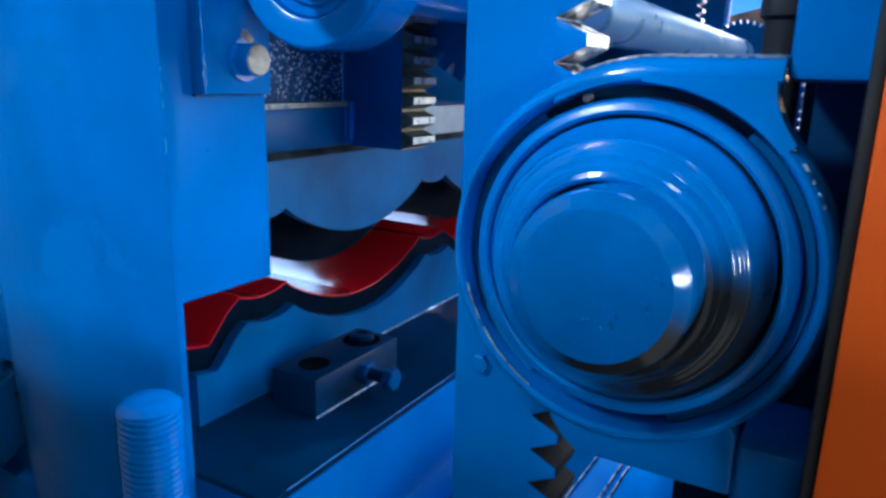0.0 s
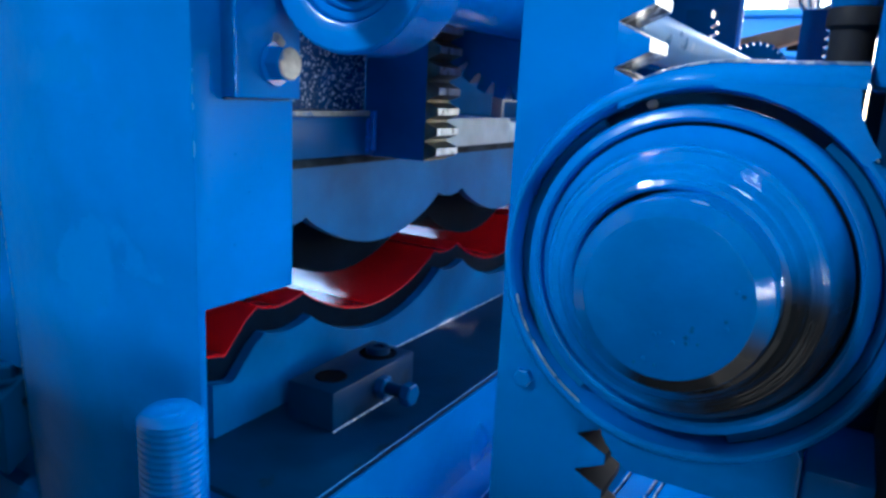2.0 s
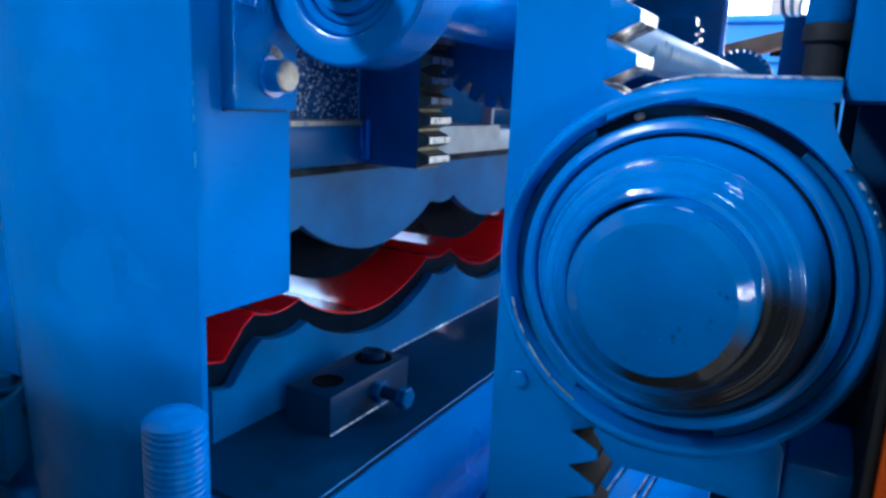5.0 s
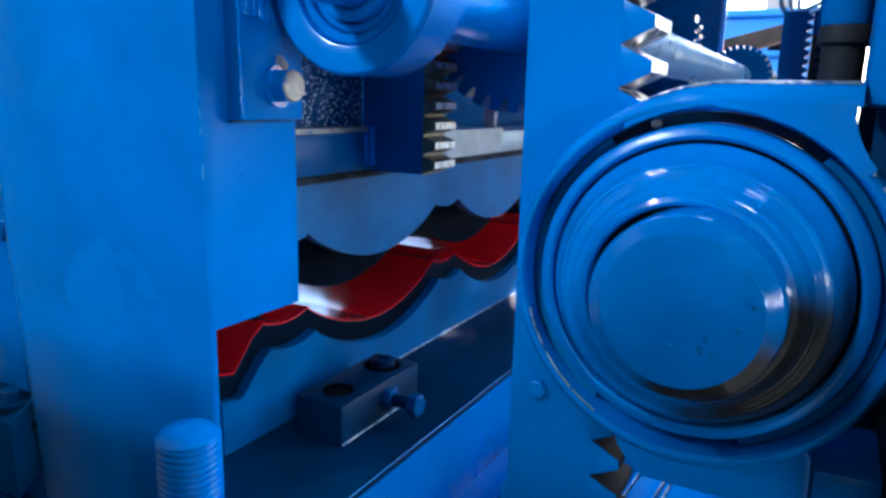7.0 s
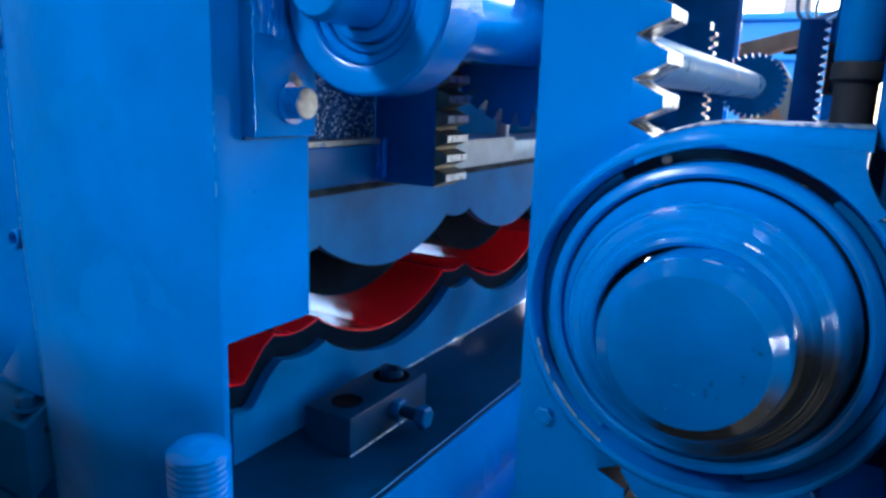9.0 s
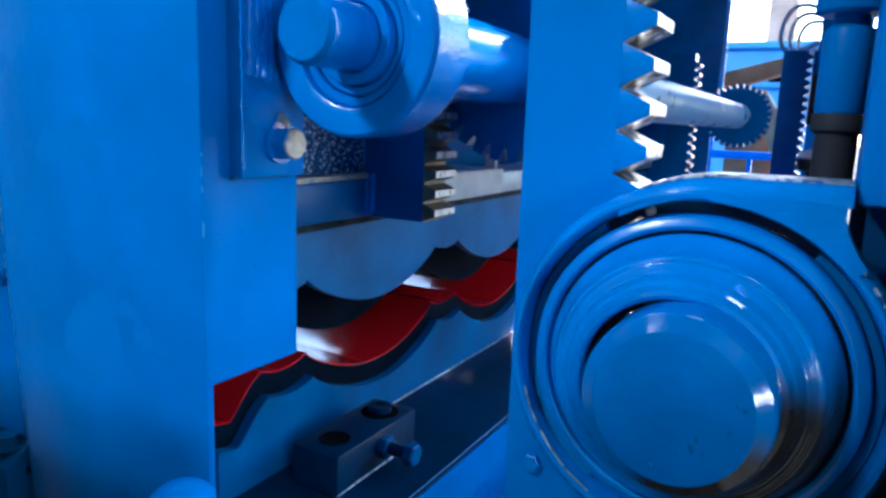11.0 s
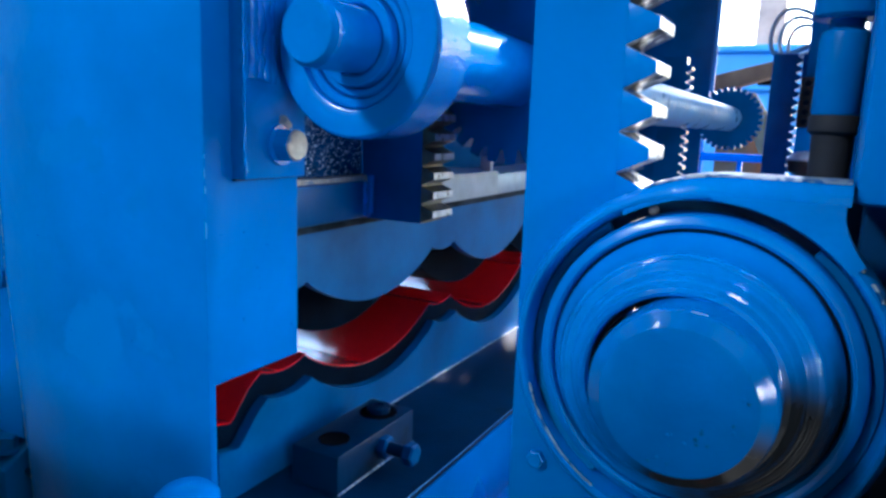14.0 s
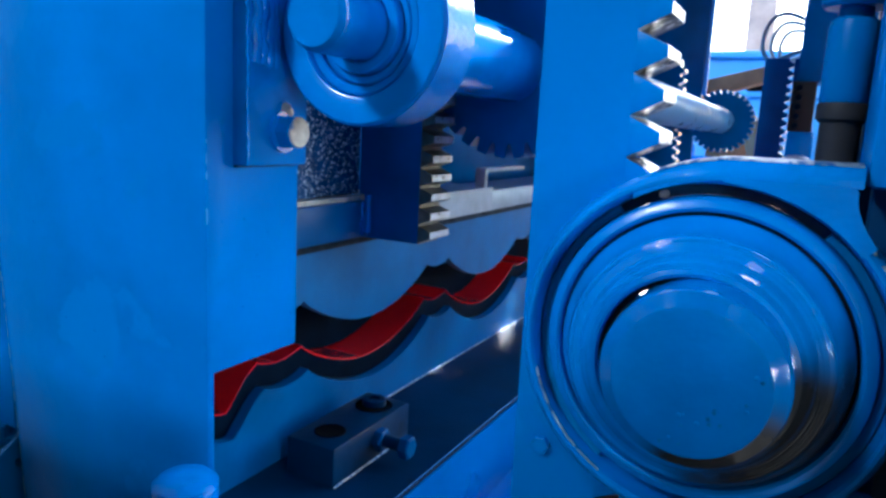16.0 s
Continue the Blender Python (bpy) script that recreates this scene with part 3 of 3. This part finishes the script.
front_bearing = bearing("bearing_housing", FRONT, "large blue bearing housing with a square upper corner", (
    ("housing", [(0.0657, 0.0175), (0.0657, 0.0095), (0.0654, 0.0062), (0.0647, 0.0034), (0.0637, 0.0013), (0.0624, 0.0002), (0.0612, 0.0002), (0.0602, 0.0014), (0.0596, 0.004), (0.0592, 0.0175)], BLUE_RIM),
    ("groove", [(0.0591, 0.0172), (0.0591, 0.0135), (0.0555, 0.0135), (0.0555, 0.0172)], GROOVE),
    ("outer_race", [(0.0553, 0.0172), (0.0553, 0.0055), (0.0547, 0.0038), (0.0534, 0.0028), (0.0513, 0.0022), (0.0502, 0.0028), (0.0498, 0.0045), (0.0498, 0.0172)], BLUE),
    # Black gap rings hold the shade between the bearing parts
    ("gap", [(0.0497, 0.0171), (0.0497, 0.0055), (0.0488, 0.0055), (0.0488, 0.0171)], SHADE_GREASE),
    ("seal", ridged([(0.0487, 0.0172), (0.0487, 0.0030), (0.0483, 0.0014), (0.0474, 0.0002), (0.0450, -0.0026), (0.0436, -0.0062), (0.0428, -0.0080), (0.0418, -0.0088), (0.0396, -0.0098), (0.0374, -0.0120), (0.0354, -0.0148), (0.0342, -0.0164), (0.0334, -0.0175), (0.0318, -0.0182), (0.0307, -0.0180), (0.0303, -0.0170), (0.0303, 0.0172)], 0.0350, 0.0470, 4, 0.0004), DARK_SIDED_FRONT),
    ("inner_gap", [(0.0302, 0.0172), (0.0302, -0.0150), (0.0286, -0.0150), (0.0286, 0.0172)], SHADE_GREASE),
))


def arc(c, r0, r1, y0, y1, a0, a1, steps=60):
    """A flat ring piece round the y axis between two angles in degrees."""
    bm = bmesh.new()
    rows = []
    for i in range(steps + 1):
        t = radians(a0 + (a1 - a0) * i / steps)
        rows.append([bm.verts.new((c[0] + r * math.cos(t), c[1] + w, c[2] + r * math.sin(t))) for r, w in ((r0, y0), (r1, y0), (r1, y1), (r0, y1))])
    for k, l in zip(rows, rows[1:]):
        for i in range(4):
            bm.faces.new((k[i], l[i], l[(i + 1) % 4], k[(i + 1) % 4]))
    bm.faces.new(rows[0])
    bm.faces.new(rows[-1][::-1])
    return finish(bm, 0.0004, 1, 0.5)


def arc_line(c, r, w, a0, a1, wobble, seed):
    g = random.Random(seed)
    return [(c[0] + (r + g.uniform(-wobble, wobble)) * math.cos(radians(a)), c[1] + w, c[2] + (r + g.uniform(-wobble, wobble)) * math.sin(radians(a))) for a in [a0 + (a1 - a0) * i / 40 for i in range(41)]]


part("snap_ring", arc(FRONT, 0.0558, 0.0590, 0.0072, 0.0100, 124, 237), BLUE_WORN, front_bearing, "blue painted snap ring in the groove")
part("snap_ring", arc(FRONT, 0.0558, 0.0590, 0.0072, 0.0100, 290, 412), BLUE_DEEP, front_bearing, "blue painted snap ring in the groove")
part("ring_eye", lathe([(0, 0.0068), (0.0012, 0.0068), (0.0016, 0.0075), (0.0016, 0.0105), (0, 0.0105)], (FRONT[0] + 0.0572 * math.cos(radians(108)), FRONT[1], FRONT[2] + 0.0572 * math.sin(radians(108))), "y", 16), ZINC, front_bearing, "bare snap ring end")
# Pale arcs paint the rim's glints along with its wear
part("pale_edge", tube(arc_line(FRONT, 0.0600, 0.0012, 196, 240, 0.00012, 3), 0.00045), WEAR_AND_GLINT, front_bearing, "pale worn paint and painted glints on the rim")
for a0, a1 in ((24, 28), (31, 37), (41, 43)):
    part("pale_edge", tube(arc_line(FRONT, 0.0640, 0.0010, a0, a1, 0.0002, a0), 0.0006), WEAR_AND_GLINT, front_bearing, "pale worn paint and painted glints on the rim")
corner = [(0.0572, 1.0868), (0.070, 1.0868), (0.082, 1.0868), (0.092, 1.0868), (0.0955, 1.0867), (0.0963, 1.0855), (0.0964, 1.0825), (0.0972, 1.0795), (0.0986, 1.0762), (0.1008, 1.0724), (0.1036, 1.0685)]
lug = bmesh.new()
rows = []
for x, z in corner:
    t = math.atan2(z - FRONT[2], x - FRONT[0])
    u, v = FRONT[0] + 0.0606 * math.cos(t), FRONT[2] + 0.0606 * math.sin(t)
    rows.append([lug.verts.new(c) for c in ((u, 0.1371, v), (x, 0.1371, z), (x, 0.1545, z), (u, 0.1545, v))])
for k, l in zip(rows, rows[1:]):
    for i in range(4):
        lug.faces.new((k[i], l[i], l[(i + 1) % 4], k[(i + 1) % 4]))
lug.faces.new(rows[0])
lug.faces.new(rows[-1][::-1])
part("corner_lug", finish(lug), BLUE_RIM, front_bearing)
brow_bm = bmesh.new()
rows = []
for i in range(25):
    x = 0.028 + 0.0695 * i / 24
    zt = 1.0939 if x > 0.062 else 1.025 + math.sqrt(0.0689**2 - (x - 0.062) ** 2)
    ring = [(0.1443 - 0.007 * math.cos(t), zt - 0.007 + 0.007 * math.sin(t)) for t in [radians(90 * j / 10) for j in range(11)]]
    rows.append([brow_bm.verts.new((x, y, z)) for y, z in ring + [(0.1545, zt), (0.1545, zt - 0.0075), (0.1373, zt - 0.0075)]])
for k, l in zip(rows, rows[1:]):
    for i in range(len(k)):
        brow_bm.faces.new((k[i], l[i], l[(i + 1) % len(k)], k[(i + 1) % len(k)]))
brow_bm.faces.new(rows[0])
brow_bm.faces.new(rows[-1][::-1])
# Pale strip that puts the sun's bright sheen on the lug top
worn = bmesh.new()
rows = []
for i in range(25):
    x = 0.034 + 0.0630 * i / 24
    zt = 1.0939 if x > 0.062 else 1.025 + math.sqrt(0.0689**2 - (x - 0.062) ** 2)
    ring = [(0.1443 - 0.0073 * math.cos(t), zt - 0.007 + 0.0073 * math.sin(t)) for t in [radians(58 + 32 * j / 6) for j in range(7)]]
    rows.append([worn.verts.new((x, y, z)) for y, z in ring + [(0.1545, zt + 0.0003), (0.1545, zt - 0.0002), (0.1443, zt - 0.0002)]])
for k, l in zip(rows, rows[1:]):
    for i in range(len(k)):
        worn.faces.new((k[i], l[i], l[(i + 1) % len(k)], k[(i + 1) % len(k)]))
worn.faces.new(rows[0])
worn.faces.new(rows[-1][::-1])
part("glint_top", finish(worn, 0, 2, 0.9), WEAR_AND_GLINT, front_bearing, "worn top edge of the lug, paled for the sun on it")
part("lug_top", finish(brow_bm, 0, 2, 0.9), BLUE_GLOSS, front_bearing)
base = [(FRONT[0] + 0.0610 * math.cos(t), FRONT[2] + 0.0610 * math.sin(t)) for t in [radians(-112 + 62 * i / 20) for i in range(21)]]
base += [(0.0978, 0.972), (0.0982, 0.9510), (0.0978, 0.9500), (0.0438, 0.9500), (0.0385, 0.9540), (0.033, 0.9612)]
part("base_lug", prism(base, "y", 0.1405, 0.1545, 0.002), BLUE_GLOSS, front_bearing)
part("foot_lug", box(0.0980, 0.1208, 0.1440, 0.19, 0.0, 0.968, 0.003), BLUE, front_bearing)
front_shaft = shaft("drive_shaft", (0.0578, 0.15, 1.0270), 0.100, 0.154, "blue painted shaft end with a chamfered rim", 0.0284, DARK_SIDED_SHAFT, 0.825)
chip_rng = random.Random(21)
for i in range(16):
    t, d, s = chip_rng.uniform(-2.2, 0.3), 0.022 * chip_rng.uniform(0.2, 0.95) ** 0.5, chip_rng.uniform(0.0003, 0.0008)
    part("paint_chip", lathe([(0, -s * 0.6), (s * 0.6, -s * 0.5), (s, 0.0), (0, 0.0004)], (0.0578 + d * math.cos(t), 0.100, 1.0270 + d * math.sin(t)), "y", 7), BLUE_DEEP if i % 3 else BLUE_GLOSS, front_shaft)

# ---- front toothed bar ----
front_rack = thing("rack_bar", "blue sided toothed rack bar with bare steel teeth", "gear rack", (0.0, 0.17, 0.5))
part("bar", box(-0.016, 0.0200, 0.155, 0.181, 0.3, 1.75, 0), BLUE, front_rack)
TOOTH, TOOTH_Z = 0.0155, 1.1455
tooth = [(0.0197, -0.49), (0.0202, -0.49), (0.0318, -0.14), (0.0318, 0.14), (0.0202, 0.49), (0.0197, 0.49)]
mesh = None
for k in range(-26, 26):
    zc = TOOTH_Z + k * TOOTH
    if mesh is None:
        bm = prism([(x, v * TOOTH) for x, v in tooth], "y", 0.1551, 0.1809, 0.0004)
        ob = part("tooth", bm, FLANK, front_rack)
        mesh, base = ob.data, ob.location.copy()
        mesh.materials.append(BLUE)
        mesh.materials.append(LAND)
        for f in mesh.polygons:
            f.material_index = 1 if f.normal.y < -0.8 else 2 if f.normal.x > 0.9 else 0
        # Teeth under the bearing get black flanks and lands in place of shade
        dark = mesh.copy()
        dark.materials[0] = dark.materials[2] = SHADE_GREASE
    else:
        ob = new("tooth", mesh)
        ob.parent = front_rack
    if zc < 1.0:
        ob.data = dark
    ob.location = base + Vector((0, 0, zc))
hexbolt(front_rack, (-0.004, 0.1549, 0.9695), "-y", 0.008, 0.003, BLUE)

# ---- right side ----
panel = thing("guard_panel", "flat orange painted guard panel with a black strip for the gap's shade", "guard panel", (0.28, 0.122, 0.0))
part("sheet", box(0.122, 0.45, 0.12, 0.124, 0.0, 1.25, 0.0008), ORANGE, panel)
# Black strip stands in for the shade of the deep gap
part("gap_strip", box(0.1185, 0.1219, 0.1215, 0.19, 0.0, 1.25, 0.0008), RUBBER, panel, "black strip painted as the dark gap")
stand = thing("side_stand", "blue upright beside the bearing with a shaded recess", "machine frame", (0.13, 0.17, 0.0))
part("upright", box(0.0978, 0.21, 0.1425, 0.19, 1.0865, 1.75, 0.003), BLUE, stand)
# Navy on these plates puts the shade of the recess into the colour
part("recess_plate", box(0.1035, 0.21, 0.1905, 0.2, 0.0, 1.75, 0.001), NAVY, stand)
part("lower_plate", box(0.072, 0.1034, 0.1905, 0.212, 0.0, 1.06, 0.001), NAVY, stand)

CYL = (0.0903, 0.2020)
# Added navy plate that closes a bright gap behind the recess
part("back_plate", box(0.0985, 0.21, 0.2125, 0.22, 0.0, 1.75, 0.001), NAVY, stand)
# Small round fitting that stands close behind the lug
cylinder = thing("hydraulic_fitting", "small dark blue hydraulic fitting with a black lower guard", "hydraulic cylinder", (*CYL, 1.06))
part("barrel", lathe([(0, 1.1474), (0.0062, 1.1474), (0.0080, 1.1460), (0.0087, 1.1434), (0.0087, 1.1172), (0.0083, 1.1158), (0, 1.1158)], (*CYL, 0), "z", 48), BLUE_DEEP, cylinder)
part("head", lathe([(0, 1.6), (0.0122, 1.6), (0.0122, 1.1522), (0.0110, 1.1508), (0.0060, 1.1508), (0.0060, 1.1475), (0, 1.1475)], (*CYL, 0), "z", 40), BLUE_DEEP, cylinder)
part("guard", lathe([(0, 1.1156), (0.0088, 1.1156), (0.0092, 1.1146), (0.0092, 1.1095), (0.0074, 1.1080), (0.0074, 1.0605), (0, 1.0605)], (*CYL, 0), "z", 40), RUBBER, cylinder)

# ---- next press stand seen past the teeth ----
next_shaft = shaft("drive_shaft", (-0.0640, 0.9, 1.134), 0.42, 1.5, "bare grey synchronising shaft with a gear wheel", 0.0205, STEEL_BLUE)
part("gear_wheel", gear((-0.0640, 0, 1.134), 0.0535, 30, 1.19, 1.215, 0.0065), BLUE_DEEP, next_shaft)
for name, x0, tip, z0, z1, yy, ph in (("rack_bar", -0.182, -0.132, 0.0, 1.238, 1.188, 1.14), ("rack_bar", -0.02, 0.031, 0.0, 1.262, 1.4, 1.14)):
    rk = thing(name, "dark blue rack bar of the next press stand", "gear rack", (x0, yy, z0), group="racks of the next press stand")
    part("bar", prism(rack_outline(x0, tip - 0.0085, tip, z0, z1, 0.0157, ph), "y", yy, yy + 0.028), BLUE_DEEP, rk)
    zc = z1 - 0.02
    while zc > 0.95:
        part("tooth_land", box(tip - 0.0005, tip + 0.0008, yy + 0.001, yy + 0.027, ph + round((zc - ph) / 0.0157) * 0.0157 - 0.0013, ph + round((zc - ph) / 0.0157) * 0.0157 + 0.0013, 0), LAND if x0 > -0.1 else GREASE, rk)
        zc -= 0.0157
post = thing("press_post", "dark blue flat post of the next press stand with added sun blockers", "machine frame", (-0.2, 1.4, 0.0))
part("post_body", box(-0.40, -0.1305, 1.4, 1.42, 1.16, 1.72, 0.003), BLUE_DEEP, post)
part("post_leg", box(-0.40, -0.138, 1.41, 1.416, 0.0, 1.1598, 0.003), BLUE_DEEP, post)
part("edge_strip", box(-0.1303, -0.1225, 1.401, 1.408, 1.19, 1.72, 0.001), BLUE_LIGHT, post)
# Added beam above the view and hidden right post keep the sun off the press
part("sun_block_beam", box(-0.40, 0.60, 1.51, 1.62, 1.42, 1.745, 0.004), BLUE_DEEP, post)
part("post_body", box(0.135, 0.60, 1.51, 1.62, 0.0, 1.4195, 0.003), BLUE_DEEP, post)
valve = thing("valve_block", "black hydraulic valve block on a blue bracket", "valve", (0.03, 1.3, 0.0))
part("body", box(0.034, 0.075, 1.34, 1.42, 1.125, 1.215, 0.003), RUBBER, valve)
part("bracket", box(0.036, 0.08, 1.345, 1.42, 0.0, 1.1248, 0.002), BLUE, valve)
part("upper_body", box(0.040, 0.12, 1.35, 1.45, 1.2152, 1.9, 0.003), BLUE_DEEP, valve)
part("clamp_plate", box(0.0312, 0.062, 1.400, 1.42, 1.2155, 1.262, 0.002), BLUE_DEEP, valve)
for zz in (1.135, 1.152, 1.169, 1.186, 1.203):
    part("stud", lathe([(0, 1.3285), (0.0045, 1.3285), (0.0055, 1.330), (0.0055, 1.3398), (0, 1.3398)], (0.047, 0, zz), "y", 12), DARK_STEEL, valve)
cap = thing("filler_cap", "dark round oil filler cap with a pale rim", "oil cap", (0.0575, 1.3, 0.0))
part("dome", lathe([(0, 1.083), (0.014, 1.081), (0.024, 1.076), (0.030, 1.069), (0.030, 1.066), (0, 1.066)], (0.0575, 1.3, 0), "z", 40), GALV, cap, "pale worn metal rim")
part("knob", lathe([(0, 1.0658), (0.027, 1.0658), (0.029, 1.060), (0.025, 1.046), (0.012, 1.04), (0.012, 0.0), (0, 0.0)], (0.0575, 1.3, 0), "z", 40), RUBBER, cap)
hose = thing("hydraulic_hoses", "grey looped hydraulic hoses", "hose", (0.0, 1.6, 1.3))
for k in range(3):
    pts = []
    for i in range(25):
        t = i / 24
        pts.append((0.045 - 0.085 * math.sin(math.pi * min(1.0, t * 1.15)) * (1 - 0.18 * k) + 0.02 * t, 1.44 + 0.012 * k, 1.335 - 0.008 * k - 0.075 * t + 0.028 * math.sin(2.6 * math.pi * t) * (1 - 0.25 * k)))
    part("hose", tube(pts, 0.0042), GALV, hose)
frame_low = thing("pipe_frame", "light blue welded guard frame", "guard frame", (-0.13, 2.0, 0.0))
part("rail", box(-0.235, -0.04, 2.0, 2.02, 1.034, 1.056, 0.002), BLUE, frame_low)
part("rail", box(-0.235, -0.04, 2.0, 2.02, 0.955, 0.975, 0.002), BLUE, frame_low)
for x in (-0.235, -0.128, -0.06):
    part("upright", box(x, x + 0.014, 2.0205, 2.035, 0.0, 1.09 if x < -0.2 else 1.034, 0.002), BLUE, frame_low)
board = thing("board", "tan wooden board leaning behind the frame", "board", (-0.09, 2.25, 0.9))
part("plank", prism([(-0.165, 1.236), (-0.120, 1.236), (-0.066, 1.152), (-0.05, 1.0), (0.05, 0.0), (0.0, 0.0), (-0.083, 1.03)], "y", 2.25, 2.27, 0.001), CARD, board)
rust = thing("rusty_sheet", "brown rusty steel sheet standing behind the guard frame", "steel sheet", (-0.15, 2.3, 0.0))
part("sheet", box(-0.225, -0.075, 2.30, 2.306, 0.0, 1.105, 0.001), BROWN, rust)
beam = thing("conveyor_arm", "dark brown slanting conveyor arm", "conveyor", (-0.14, 2.4, 1.3))
part("arm", prism([(-0.36, 1.275), (-0.085, 1.345), (-0.07, 1.31), (-0.09, 1.295), (-0.36, 1.215)], "y", 2.4, 2.5, 0.002), BROWN, beam)
part("leg", box(-0.34, -0.30, 2.42, 2.48, 0.0, 1.23, 0.002), BROWN, beam)
container = thing("blue_container", "light blue steel container wall behind the machines", "container", (-0.5, 3.2, 0.0))
part("wall", box(-1.6, 0.10, 3.2, 3.3, 0.0, 1.455, 0.004), BLUE_LIGHT, container)
part("cap_rail", box(-1.6, 0.10, 3.17, 3.32, 1.456, 1.485, 0.004), BLUE_LIGHT, container)
part("mid_rail", box(-1.6, 0.10, 3.17, 3.1995, 1.295, 1.315, 0.004), BLUE_LIGHT, container)
part("window", box(-0.20, -0.13, 3.19, 3.1995, 1.32, 1.36, 0.002), BLACK, container)
pillar = part("brick_pillar", box(-0.40, -0.24, 5.0, 5.2, 0.0, 4.2, 0.003), BRICK)
tagged(pillar, "pale sunlit brick pillar in the yard", "pillar")
lower_beam = thing("base_beam", "dark blue base beam with loose grey swarf on it", "machine base", (0.05, 0.4, 0.0))
part("beam", box(-0.1, 0.40, 0.34, 0.75, 0.0, 0.80, 0.004), BLUE_DEEP, lower_beam)
part("upstand", box(-0.03, 0.012, 0.3, 0.33, 0.0, 0.93, 0.003), BLUE_DEEP, lower_beam)
for i in range(44):
    s = rng.uniform(0.003, 0.010)
    bm = box(-s, s, -s * 0.6, s * 0.6, 0, s * 0.7, 0.0008)
    bm.transform(Matrix.Translation((0.045 + rng.uniform(-0.02, 0.08), 0.36 + rng.uniform(0, 0.10), 0.7996)) @ Matrix.Rotation(rng.uniform(0, 6), 4, "Z"))
    part("swarf", bm, rng.choice((GREASE, BROWN, DARK_STEEL)), lower_beam)
guide = thing("guide_plate", "glossy blue slanting guide plate under the press", "guide plate", (0.02, 0.3, 0.0))
guide_bm = prism([(0.014, 0.874), (0.062, 0.874), (0.066, 0.76), (-0.022, 0.76), (-0.006, 0.83)], "y", 0.30, 0.312, 0.0012)
for v in guide_bm.verts:
    v.co.y += (v.co.z - 0.87) * 0.9
part("plate", guide_bm, BLUE_GLOSS, guide)
# Pale lines painted as the highlights on the guide plate
for x0, x1 in ((0.0155, -0.006), (0.030, 0.012), (0.034, 0.017)):
    part("glint_line", tube([(x0 + (x1 - x0) * i / 8, 0.2995 - i * 0.0045, 0.8715 - i * 0.0050) for i in range(9)], 0.0007), WEAR_AND_GLINT, guide)
part("leg", box(-0.015, 0.055, 0.206, 0.222, 0.0, 0.765, 0.001), BLUE_DEEP, guide)

# ---- far side of the press ----
far_frame = thing("far_frame", "dark blue far side frame of the press", "machine frame", (-0.4, 1.6, 0.0))
part("plate", box(-0.75, -0.21, 1.62, 1.66, 0.0, 1.85, 0.002), BLUE_DEEP, far_frame)
# Unseen overhead beam, added to shade the sleeve and the inside
part("shade_beam", box(-0.75, 0.02, 0.25, 1.62, 1.45, 1.6, 0.003), BLUE, far_frame)


def motions():
    drop = [(0.0, 0.0), (14.6, 0.0), (15.0, -0.0012), (15.5, -0.0117), (16.0, -0.0232)]
    walk(ram, [(t, pose(RAM[0], RAM[1], RAM[2] + d)) for t, d in drop])
    walk(left_shaft, [(t, pose(LEFT[0], 0.3, LEFT[2], 0, math.degrees(-d / 0.067), 0)) for t, d in drop])


motions()
